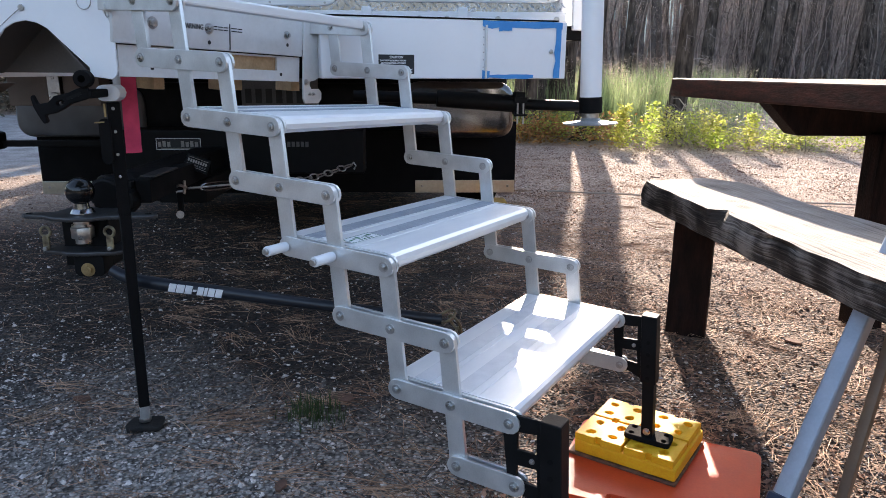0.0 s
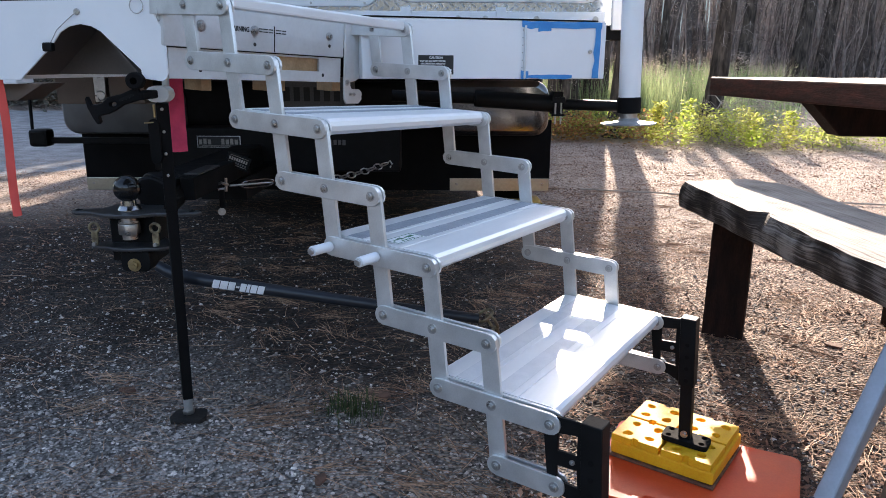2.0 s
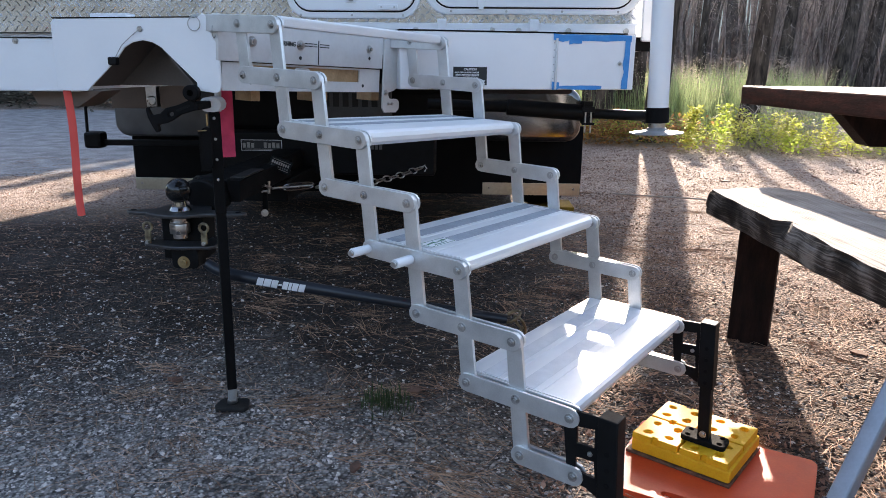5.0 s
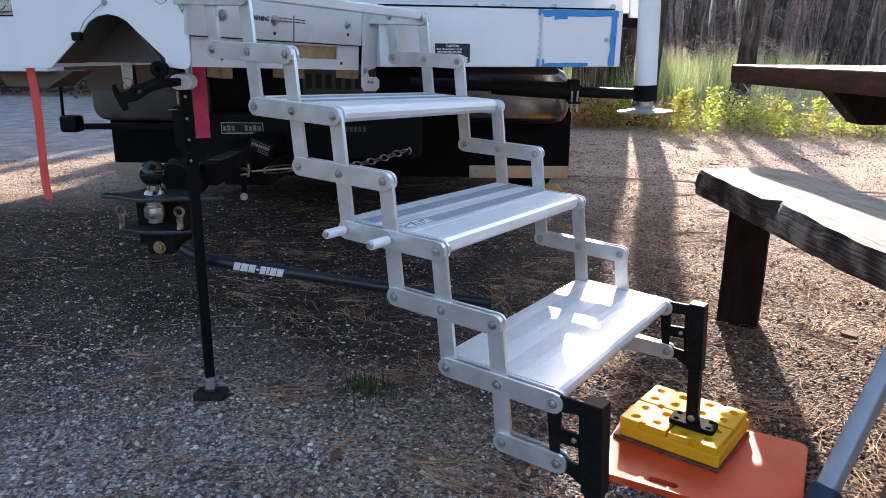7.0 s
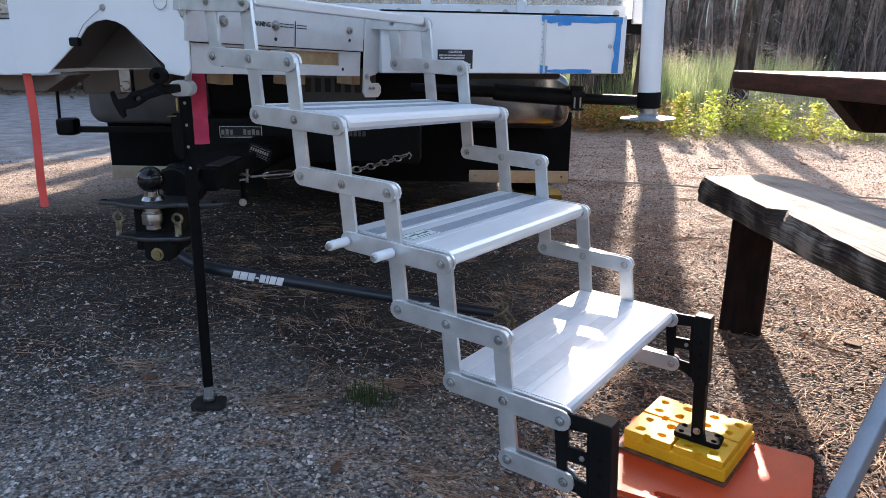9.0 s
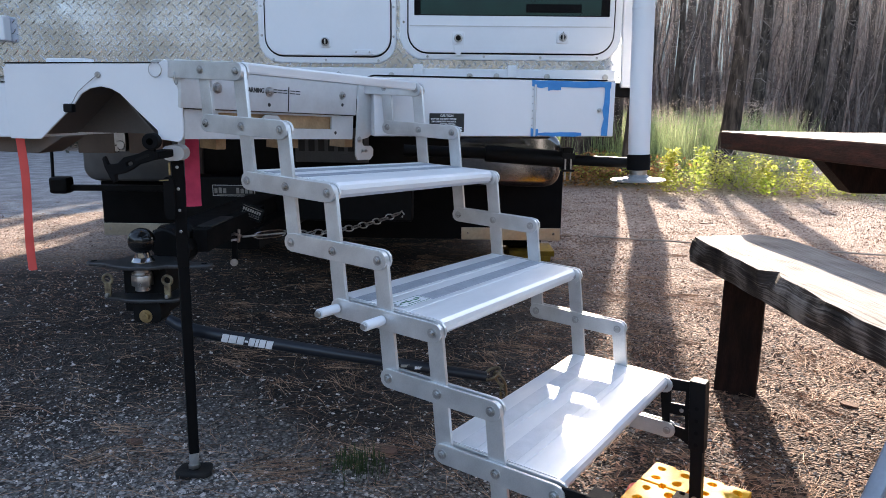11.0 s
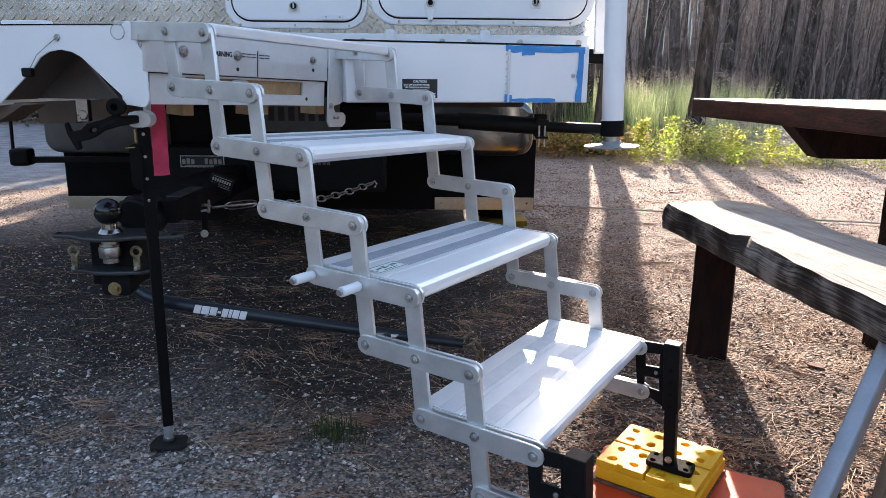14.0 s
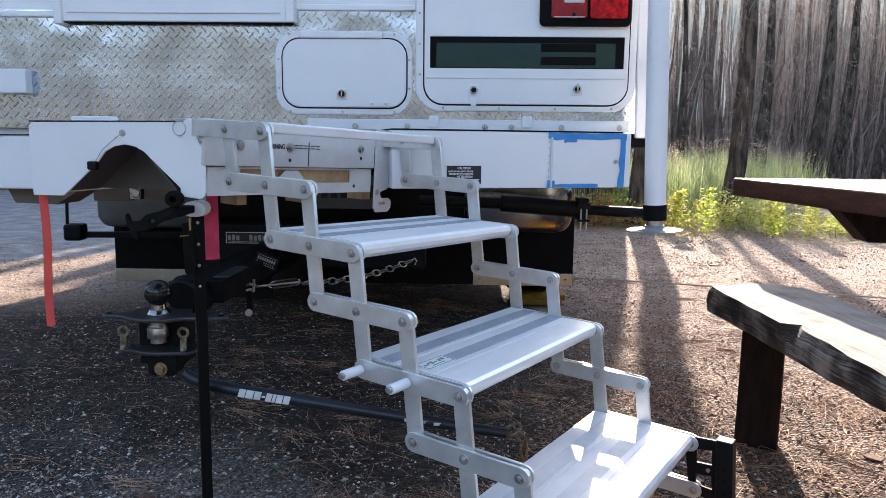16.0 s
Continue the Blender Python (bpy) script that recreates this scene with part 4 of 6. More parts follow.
    # end bracket with its hooked tab
    pl = [(0.0, 0.115), (0.0, -0.03), (0.0, -0.072), (0.008, -0.084), (0.055, -0.084), (0.066, -0.074), (0.066, -0.058), (0.056, -0.05), (0.028, -0.05), (0.022, -0.042), (0.022, -0.034), (0.042, -0.03), (0.062, -0.02), (0.062, 0.07), (0.04, 0.115)]
    br = part("end_bracket", prism([(0.50 + x, z) for x, z in pl], Matrix.Translation((0, 0.165, 0)) @ FACE, 0.005, 0.001), WHITE_METAL, m, "grey white end bracket")
    for x, z, rr in ((0.509, -0.035, 0.005), (0.522, -0.062, 0.003), (0.535, -0.062, 0.003)):
        hex_bolt("bracket_bolt", (x, 0.165, z), (0, -1, 0), br, rr, 0.003)


TRAY = mat("tan_primer", (0.17, 0.12, 0.09), 0.6, 0, (0.12, 0.085, 0.065), 9, 0.2, 0.1, 200)
BROWN = mat("brown_recess_shade", (0.10, 0.082, 0.072), 0.55, 0, (0.07, 0.058, 0.05), 9, 0.2, 0.1, 200)
build_camper()
build_right_bumper()
build_left_bumper()


# ---------------------------------------------------------------- corner jack
FOOT_STEEL = mat("dull_galvanised_steel", (0.34, 0.34, 0.335), 0.6, 0.3, (0.25, 0.245, 0.24), 30, 0.3, 0.15, 200)


def build_corner_jack():
    j = thing("camper_jack", pose(0.926, 0.668, 0, 0, -1.8, 0), "white tubular camper corner jack, raised, with a round foot", "jack")
    part("outer_tube", rod((0, 0, 0.706), (0, 0, 3.0), 0.0285, seg=32), WHITE, j, smooth=True)
    part("collar", rod((0, 0, 1.083), (0, 0, 1.088), 0.030, seg=32), WHITE, j)
    part("end_cap", rod((0, 0, 0.666), (0, 0, 0.708), 0.0312, seg=32, r_bevel=0.002), RUBBER, j, "black rubber end cap", smooth=False)
    part("inner_tube", rod((0, 0, 0.65), (0, 0, 0.668), 0.023, seg=28), STEEL, j)
    bm = rod((0, 0, 0.640), (0, 0, 0.646), 0.071, 0.030, seg=36)
    rod((0, 0, 0.646), (0, 0, 0.653), 0.030, 0.024, seg=36, bm=bm)
    rod((0, 0, 0.637), (0, 0, 0.640), 0.073, seg=36, bm=bm)
    part("foot", bm, FOOT_STEEL, j, "dished round dull steel foot")
    s = thing("spring_tie_down", pose(0, 0, 0), "black spring-loaded tie-down arm between truck and camper jack", "tie-down")
    part("barrel", rod((0.50, 0.79, 0.699), (0.735, 0.768, 0.684), 0.0235, seg=24, r_bevel=0.004), BLACK, s)
    part("arm", rod((0.735, 0.768, 0.684), (0.905, 0.70, 0.681), 0.0145, seg=20), BLACK, s)
    part("arm", rod((0.27, 0.80, 0.705), (0.50, 0.79, 0.699), 0.016, seg=20), BLACK, s)
    b = part("barrel_end", box((0.715, 0.75, 0.655), (0.745, 0.79, 0.718), 0.003), BLACK, s)
    for dx in (0.722, 0.738):
        part("hook_bolt", rod((dx, 0.745, 0.63), (dx, 0.745, 0.70), 0.0025), STEEL, s)
    part("hook_plate", box((0.712, 0.741, 0.652), (0.748, 0.749, 0.658), 0.001), BLACK, s)
    part("hook_plate", box((0.712, 0.741, 0.688), (0.748, 0.749, 0.704), 0.001), BLACK, s)


build_corner_jack()


# ---------------------------------------------------------------- truck
def build_truck():
    t = thing("pickup_truck", WALL, "dark pickup truck under the camper with a chrome rear bumper", "truck")
    body = part("bed", box((-1.95, 1.25, 0.55), (-0.02, 6.0, 0.86), 0.02), BLACK, t)
    part("underbody", box((-1.5, 1.3, 0.34), (-0.45, 5.8, 0.6), 0.03), RUBBER, t, "dark underbody")
    own = []
    for k in range(13):
        f = (k - 6) / 6
        own.append((-0.985 + 0.93 * f, 0.90 + 0.16 * abs(f) ** 4))
    back = [(x, y + 0.16) for x, y in own][::-1]
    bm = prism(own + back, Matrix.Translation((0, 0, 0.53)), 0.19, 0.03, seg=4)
    # black in place of chrome: the shade under the camper is painted in
    part("bumper", bm, BLACK, t, "rear bumper in black, the shade under the camper in its colour", smooth=True)
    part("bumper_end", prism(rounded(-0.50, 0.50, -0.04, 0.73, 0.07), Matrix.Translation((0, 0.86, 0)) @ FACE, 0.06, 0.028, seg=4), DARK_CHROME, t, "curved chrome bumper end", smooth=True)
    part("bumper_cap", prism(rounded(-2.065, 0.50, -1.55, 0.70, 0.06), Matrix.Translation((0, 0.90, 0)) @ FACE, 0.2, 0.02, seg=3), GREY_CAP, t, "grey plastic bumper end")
    pl = part("number_plate", box((-1.13, 0.80, 0.60), (-0.83, 0.805, 0.74), 0.002), PLATE, t, "number plate, darkened in colour for the shade it hangs in")
    for k in range(7):
        part("print_bar", box((-1.115 + 0.04 * k, 0.7985, 0.645), (-1.09 + 0.04 * k, 0.80, 0.70)), INK, pl)
    for sx in (-1.78, -0.12):
        w = part("wheel", rod((sx - 0.13, 1.92, 0.425), (sx + 0.13, 1.92, 0.425), 0.37, seg=40, r_bevel=0.04), RUBBER, t, "black tyre", smooth=False)
        part("rim", rod((sx - 0.132, 1.92, 0.425), (sx + 0.132, 1.92, 0.425), 0.21, seg=30), STEEL, w)
    for sx in (-1.94, -0.03):
        part("bed_side", box((sx - 0.02, 1.3, 0.42), (sx + 0.02, 1.55, 0.7), 0.01), BLACK, t)
        part("bed_side", box((sx - 0.02, 2.4, 0.42), (sx + 0.02, 6.0, 0.7), 0.01), BLACK, t)
    fr = thing("camper_underframe", pose(0, 0, 0), "brown wooden runner and steel clip under the camper", "underframe")
    part("runner", box((-0.925, 1.45, 0.646), (-0.794, 1.56, 0.757), 0.003), TRAY, fr)
    part("runner", box((-0.742, 1.45, 0.646), (-0.62, 1.56, 0.757), 0.003), TRAY, fr)
    clip = part("clip", box((-0.79, 1.44, 0.652), (-0.75, 1.50, 0.757), 0.003), STEEL, fr)
    disc_bolt("clip_bolt", (-0.768, 1.44, 0.676), (0, -1, 0), fr, 0.018, 0.01, STEEL)
    # bar seen beyond the bumper
    a = thing("hitch_step", pose(0, 0, 0), "black bar with a square cup and an upright rod", "bar")
    part("bar", box((-1.04, 1.585, 0.49), (-0.60, 1.61, 0.513), 0.003), BLACK, a)
    part("cup", box((-1.10, 1.56, 0.48), (-1.03, 1.63, 0.545), 0.012), BLACK, a)
    part("rod", rod((-1.098, 1.6, 0.53), (-1.10, 1.62, 0.73), 0.006), BLACK, a)
    # rubber flap with a metal strip along its foot
    f = thing("mud_flap", pose(0.96, 1.835, 0, 0, 0, -3.3), "full-width black rubber flap with a bright metal strip", "mud flap")
    part("rubber", box((-2.03, 0, 0.252), (0, 0.012, 0.56), 0.002), RUBBER, f)
    for x0, x1 in ((-2.03, -1.68), (-0.44, -0.002)):
        part("metal_strip", box((x0, -0.004, 0.25), (x1, -0.0005, 0.305), 0.0012), STRIP, f, "bright metal strip")
        for x in (x0 + 0.03, x1 - 0.03):
            disc_bolt("screw", (x, -0.004, 0.28), (0, -1, 0), f, 0.006, 0.003, STEEL)
    # levelling stack under the rear tyre
    for dx, h0 in ((0, 0.0), (0.02, 0.028)):
        k = thing("tyre_ramp_block", pose(0.86 + dx, 2.68, h0, 0, 0, -4), "yellow plastic block under the rear tyre, darkened for the truck's shade", "levelling block", "blocks under the tyre")
        part("body", box((-0.05 + dx, -0.11, -0.004), (0.22, 0.13, 0.027), 0.004), SHADED_YELLOW, k)
        part("raised_pad", box((-0.03 + dx, -0.08, 0.0265), (0.19, 0.1, 0.0275), 0.0005), SHADED_YELLOW, k)


GREY_CAP = mat("grey_plastic", (0.13, 0.13, 0.13), 0.33, 0, (0.085, 0.085, 0.085), 9, 0.15, 0.15, 200)
# dark grey enamel: the plate's shade is put into its colour
PLATE = mat("shaded_plate_enamel", (0.11, 0.115, 0.12), 0.6)
STRIP = mat("bright_strip", (0.62, 0.6, 0.52), 0.3, 1.0, (0.5, 0.47, 0.38), 8, 0.2, 0.05, 100)
build_truck()


# ---------------------------------------------------------------- hitch
def build_hitch():
    h = thing("weight_distribution_hitch", pose(-0.391, 0.541, 0, 0, 0, -6), "black weight distribution hitch head with a tow ball", "tow hitch")
    ball = bmesh.new()
    bmesh.ops.create_uvsphere(ball, u_segments=32, v_segments=20, radius=0.0325, matrix=Matrix.Translation((0.010, 0.0, 0.491)))
    part("tow_ball", ball, BLACK_GLOSS, h, "glossy black tow ball", smooth=True)
    part("ball_neck", rod((0.008, 0.004, 0.446), (0.008, 0.004, 0.470), 0.0185, 0.0155, seg=24), CHROME, h)
    part("ball_flange", rod((0.008, 0.006, 0.437), (0.008, 0.006, 0.449), 0.029, 0.022, seg=28, r_bevel=0.002), CHROME, h)
    top = [(-0.135, -0.004), (-0.122, -0.015), (-0.075, -0.022), (-0.045, -0.043), (0.0, -0.056), (0.045, -0.048), (0.085, -0.024), (0.150, -0.022), (0.184, -0.012), (0.190, 0.0), (0.184, 0.012), (0.150, 0.022), (0.08, 0.03), (0.06, 0.09), (-0.06, 0.09), (-0.07, 0.03), (-0.122, 0.016), (-0.135, 0.006)]
    p = part("top_plate", prism(top, Matrix.Translation((0, 0, 0.426)), 0.010, 0.003), SATIN, h, "black forked top plate")
    for x in (-0.118, 0.166):
        disc_bolt("hole", (x, 0.002, 0.4362), (0, 0, 1), p, 0.008, 0.0006, RUBBER)
    low = [(-0.096, -0.006), (-0.085, -0.020), (-0.05, -0.026), (-0.02, -0.040), (0.02, -0.042), (0.055, -0.034), (0.088, -0.030), (0.102, -0.016), (0.102, 0.02), (0.06, 0.08), (-0.06, 0.08), (-0.085, 0.016)]
    part("lower_plate", prism(low, Matrix.Translation((0.002, 0, 0.340)), 0.010, 0.003), SATIN, h, "black lower plate with rounded lugs")
    part("head", box((-0.055, 0.02, 0.30), (0.06, 0.10, 0.427), 0.004), BLACK, h)
    part("drop_tab", prism(rounded(-0.012, 0.286, 0.06, 0.341, 0.014), Matrix.Translation((0, -0.026, 0)) @ FACE, 0.05, 0.002), BLACK, h)
    hex_bolt("cross_bolt", (0.021, -0.027, 0.304), (0, -1, 0), h, 0.0115, 0.008, BRASS)
    part("ball_nut", rod((0.008, -0.005, 0.378), (0.008, -0.005, 0.406), 0.0265, seg=6, r_bevel=0.002), STEEL, h, "large zinc nut")
    part("washer", rod((0.008, -0.005, 0.407), (0.008, -0.005, 0.412), 0.0235, seg=28, r_bevel=0.001), STEEL, h)
    part("ball_stud", rod((0.008, -0.005, 0.366), (0.008, -0.005, 0.424), 0.0185, seg=20), STEEL, h)
    for x in (-0.066, 0.085):
        ringp = [(x + 0.0115 * math.cos(w), -0.034, 0.400 + 0.0115 * math.sin(w)) for w in (2 * math.pi * k / 18 for k in range(19))]
        pin = part("retainer_pin", tube_path(ringp, 0.0036, 8), OLD_ZINC, h, "dull yellow zinc retaining clip")
        part("pin_body", prism(slot((x, 0.362), (x, 0.384), 0.0078), Matrix.Translation((0, -0.038, 0)) @ FACE, 0.006, 0.001), OLD_ZINC, pin)
        part("pin_head", rod((x, -0.046, 0.360), (x, -0.036, 0.360), 0.005, seg=12, r_bevel=0.001), STEEL, pin)
    # drawbar running back to the receiver under the truck
    part("shank", box((-0.01, 0.1, 0.432), (0.09, 0.9, 0.500), 0.004), BLACK, h)
    part("coupling_tube", rod((0.02, 0.10, 0.475), (0.06, 0.16, 0.475), 0.04, seg=24, r_bevel=0.004), BLACK, h)
    part("upper_receiver", box((-0.02, 0.55, 0.36), (0.13, 1.2, 0.432), 0.004), BLACK, h)
    part("coupler_cheek", prism(slot((0.03, 0.470), (0.062, 0.452), 0.040), Matrix.Translation((0, 0.075, 0)) @ FACE, 0.06, 0.006), BLACK, h, "rounded black coupling cheek")
    # glossier strip added to give the shank's top its sheen of sky
    part("shank_cap", box((0.088, 0.16, 0.5005), (0.128, 0.33, 0.505), 0.001), SATIN, h, "flat satin black strip added for the shank's sky-lit top")
    part("side_rail", box((0.091, 0.12, 0.440), (0.130, 0.62, 0.500), 0.003), RUBBER, h)
    s = thing("receiver_crossbar", pose(-0.2, 1.45, 0, 0, 0, -4), "black receiver cross tube of the extended hitch", "hitch receiver")
    part("cross_tube", box((-0.42, 0, 0.40), (0.5, 0.12, 0.56), 0.006), BLACK, s)
    part("label_frame", box((-0.252, -0.0012, 0.488), (-0.092, 0.0, 0.530)), PRINT, s, "white outlined label with a line of print")
    part("label_field", box((-0.2495, -0.0022, 0.490), (-0.0945, -0.0008, 0.528)), INK, s)
    for k in range(9):
        if k in (3, 4):
            continue
        x = -0.245 + 0.0165 * k
        part("print_bar", box((x, -0.003, 0.499), (x + 0.0115, -0.002, 0.520 if k % 2 else 0.517)), PRINT_GREY, s)
    part("print_bar", box((-0.235, -0.003, 0.4925), (-0.13, -0.002, 0.495)), PRINT_GREY, s)
    for k in range(5):
        x = 0.22 + 0.0165 * k
        part("print_bar", box((x, -0.003, 0.499), (x + 0.0115, -0.002, 0.518)), PRINT_DULL, s)
    dec = thing("hitch_decal_plate", pose(-0.205, 0.985, 0.497, 0, 22, 2), "small dark plate with slanted lines of pale print", "label plate")
    part("plate", box((-0.036, 0, -0.022), (0.036, 0.003, 0.022), 0.001), BLACK, dec)
    for z, w in ((0.014, 0.030), (-0.014, 0.030)):
        part("print_line", box((-w, -0.0008, z), (w, 0.0, z + 0.0012)), PRINT_GREY, dec)
    for k in range(8):
        part("print_bar", box((-0.029 + 0.0074 * k, -0.0008, 0.0), (-0.024 + 0.0074 * k, 0.0, 0.0095)), PRINT_GREY, dec)
        part("print_bar", box((-0.029 + 0.0074 * k, -0.0008, -0.010), (-0.0245 + 0.0074 * k, 0.0, -0.004)), PRINT_DULL, dec)
    # turnbuckle and safety chain
    k = thing("turnbuckle", pose(0, 0, 0), "bright steel turnbuckle and shackle on the drawbar", "turnbuckle")
    part("sleeve", rod((-0.276, 0.80, 0.457), (-0.235, 0.83, 0.452), 0.007, seg=16, r_bevel=0.001), CHROME, k)
    part("shackle", tube_path([(-0.235, 0.83, 0.452), (-0.222, 0.825, 0.458), (-0.208, 0.84, 0.45), (-0.215, 0.85, 0.437), (-0.235, 0.84, 0.436)], 0.004, 8), STEEL, k)
    part("eye_bolt", rod((-0.214, 0.842, 0.43), (-0.212, 0.842, 0.468), 0.004, seg=12), STEEL, k)
    part("screw", rod((-0.205, 0.85, 0.445), (-0.10, 0.96, 0.437), 0.0035, seg=12), STEEL, k)
    loop = []
    p0, p1 = Vector((-0.178, 0.88, 0.441)), Vector((-0.098, 0.965, 0.437))
    d = (p1 - p0).normalized()
    for w in (2 * math.pi * i / 24 for i in range(25)):
        c = math.cos(w)
        loop.append((p0 + p1) / 2 + d * (p1 - p0).length / 2 * (abs(c) ** 0.5) * (1 if c > 0 else -1) + Vector((0, 0, 0.011)) * math.sin(w))
    part("frame", tube_path(loop, 0.0028, 8), CHROME, k)
    ch = thing("safety_chain", pose(0, 0, 0), "grey steel safety chain strung under the truck", "chain")
    a, b, n = Vector((-0.09, 0.985, 0.43)), Vector((0.25, 1.38, 0.438)), 15
    for i in range(n):
        f = (i + 0.5) / n
        c = a.lerp(b, f) - Vector((0, 0, 0.02 * 4 * f * (1 - f)))
        link((b - a).normalized(), c, 0.021, 0.011, 0.0028, i % 2 * 1.57, STEEL, ch)
    part("hook", tube_path([b, b + Vector((0.01, 0, 0.008)), b + Vector((0.018, 0, -0.004)), b + Vector((0.01, 0, -0.016))], 0.003, 8), STEEL, ch)
    bt = thing("hanging_shackle", pose(-0.216, 0.783, 0.382), "small bright shackle under the drawbar", "shackle")
    hex_bolt("nut", (0, 0, 0), (0.3, -1, 0), bt, 0.0075, 0.008)
    part("tab", box((-0.008, 0.010, -0.012), (0.008, 0.020, 0.06), 0.003), RUBBER, bt)


def link(d, c, half, w, r, roll, material, parent):
    side = d.orthogonal().normalized()
    side.rotate(Matrix.Rotation(roll, 3, d))
    pts = []
    for k in range(17):
        v = 2 * math.pi * k / 16
        pts.append(c + d * half * math.cos(v) + side * w * math.sin(v))
    return part("chain_link", tube_path(pts, r, 6), material, parent, smooth=True)


SATIN = mat("satin_black_paint", (0.018, 0.018, 0.02), 0.4, 0, (0.03, 0.03, 0.032), 18, 0.3, 0.2, 200, spec=0.7)
OLD_ZINC = mat("dull_zinc", (0.42, 0.35, 0.22), 0.45, 0.7, (0.12, 0.09, 0.06), 50, 0.3, 0.2, 300)
BLACK_GLOSS = mat("black_gloss", (0.01, 0.01, 0.011), 0.15, 0, (0.008, 0.008, 0.008), 20, 0.1, 0.02, 300)
PRINT_GREY = mat("grey_print", (0.35, 0.33, 0.3), 0.7)
PRINT_DULL = mat("faded_print", (0.12, 0.12, 0.12), 0.7)
build_hitch()


FOOT = mat("scuffed_black_plate", (0.012, 0.012, 0.0125), 0.6, 0, (0.025, 0.022, 0.02), 30, 0.4, 0.3, 200, spec=0.25)


# ---------------------------------------------------------------- stabiliser leg, spring bar, ribbons
def build_small_front():
    j = thing("stabiliser_leg", pose(0, 0, 0), "black steel drop-down stabiliser leg with a threaded foot", "stabiliser")
    top, mid, bot = Vector((-0.186, 0.240, 0.712)), Vector((-0.192, 0.258, 0.49)), Vector((-0.2045, 0.289, 0.05))

    def square(p, q, w, r):
        bm = box((-w, -w, 0), (w, w, (q - p).length), r)
        bm.transform(Matrix.Translation(p) @ (q - p).to_track_quat("Z", "Y").to_matrix().to_4x4())
        return bm
    part("outer_tube", square(mid, top, 0.0118, 0.002), RUBBER, j)
    part("inner_tube", square(bot, mid, 0.0108, 0.002), RUBBER, j)
    part("screw", rod((-0.206, 0.292, 0.012), bot, 0.0105, seg=16), BAR_ALU, j, "grey threaded screw")
    part("nut", rod((-0.206, 0.292, 0.010), (-0.206, 0.292, 0.020), 0.0135, seg=6, r_bevel=0.001), STEEL, j)
    part("foot", prism([(-0.041, -0.012), (-0.034, -0.027), (0.034, -0.027), (0.041, -0.012), (0.036, 0.022), (0.028, 0.03), (-0.028, 0.03), (-0.036, 0.022)], pose(-0.206, 0.292, -0.004), 0.0105, 0.0015), FOOT, j)
    for k in range(4):
        p = top.lerp(mid, 0.05 + 0.2 * k)
        disc_bolt("rivet", p + Vector((0.003, -0.0118, 0)), (0, -1, 0), j, 0.0032, 0.002, STEEL)
    part("latch_bar", prism(slot((-0.201, 0.604), (-0.201, 0.672), 0.0105), Matrix.Translation((0, 0.222, 0)) @ FACE, 0.007, 0.001), RUBBER, j, "flat black bar with a rounded end")
    part("cotter", rod((-0.196, 0.225, 0.676), (-0.216, 0.216, 0.675), 0.0014), BRASS, j)
    part("side_spring", rod((-0.199, 0.23, 0.685), (-0.199, 0.23, 0.71), 0.0026), BRASS, j)
    part("head_tube", rod((-0.176, 0.235, 0.715), (-0.176, 0.25, 0.79), 0.007, seg=14), WHITE_METAL, j, "white pivot tube")
    part("head_plate", prism(slot((-0.187, 0.731), (-0.172, 0.731), 0.0152), Matrix.Translation((0, 0.195, 0)) @ FACE, 0.04, 0.002), WHITE, j, "white pivot knuckle")
    outline = [(-0.2802, 0.7259), (-0.276, 0.7309), (-0.2695, 0.7143), (-0.2524, 0.7177), (-0.241, 0.7285), (-0.2167, 0.7345), (-0.1864, 0.7474), (-0.1818, 0.7339), (-0.1842, 0.7242), (-0.2133, 0.7154), (-0.2289, 0.7052), (-0.2416, 0.6991), (-0.2587, 0.6955), (-0.256, 0.6842), (-0.2626, 0.68), (-0.2697, 0.6929), (-0.277, 0.7095)]
    h = part("latch_handle", prism(outline, Matrix.Translation((0, 0.108, 0)) @ FACE, 0.014, 0.0025, holes=(slot((-0.2334, 0.7157), (-0.2294, 0.7174), 0.0038),)), RUBBER, j, "black rubber T-handle strap")
    part("strap_groove", prism(slot((-0.2174, 0.7242), (-0.1966, 0.7327), 0.0026), Matrix.Translation((0, 0.1075, 0)) @ FACE, 0.0008), BLACK, h)
    part("strap_link", box((-0.203, 0.109, 0.724), (-0.178, 0.2, 0.739), 0.003), RUBBER, h)
    part("roller", rod((-0.188, 0.098, 0.758), (-0.188, 0.122, 0.758), 0.0150, seg=24, r_bevel=0.003), RUBBER, h)
    disc_bolt("roller_hole", (-0.188, 0.098, 0.758), (0, -1, 0), h, 0.0062, 0.0006, HOLE)
    # spring bar that lies in the hitch
    pts = [(-0.255, 0.33, 0.352), (-0.235, 0.325, 0.341), (-0.215, 0.32, 0.335), (-0.193, 0.314, 0.330), (-0.134, 0.305, 0.321), (-0.006, 0.286, 0.306), (0.235, 0.249, 0.278), (0.452, 0.216, 0.254)]
    b = thing("spring_bar", pose(0, 0, 0), "black round hitch spring bar with white lettering", "spring bar")
    part("bar", tube_path(pts, 0.0135, 18, radii=[0.012, 0.0135, 0.0145, 0.0145, 0.0142, 0.0138, 0.0125, 0.011]), BLUEBLACK, b, smooth=True)
    d = (Vector(pts[5]) - Vector(pts[4])).normalized()
    yaw = math.atan2(d.y, d.x)
    m = Matrix.Translation(Vector(pts[4]) + Vector((0.003, -0.0146, -0.0085))) @ Matrix.Rotation(yaw, 4, "Z") @ Matrix.Rotation(-math.asin(d.z), 4, "Y")
    # the maker's mark, as plain slanted blocks of letter width
    x = 0.0
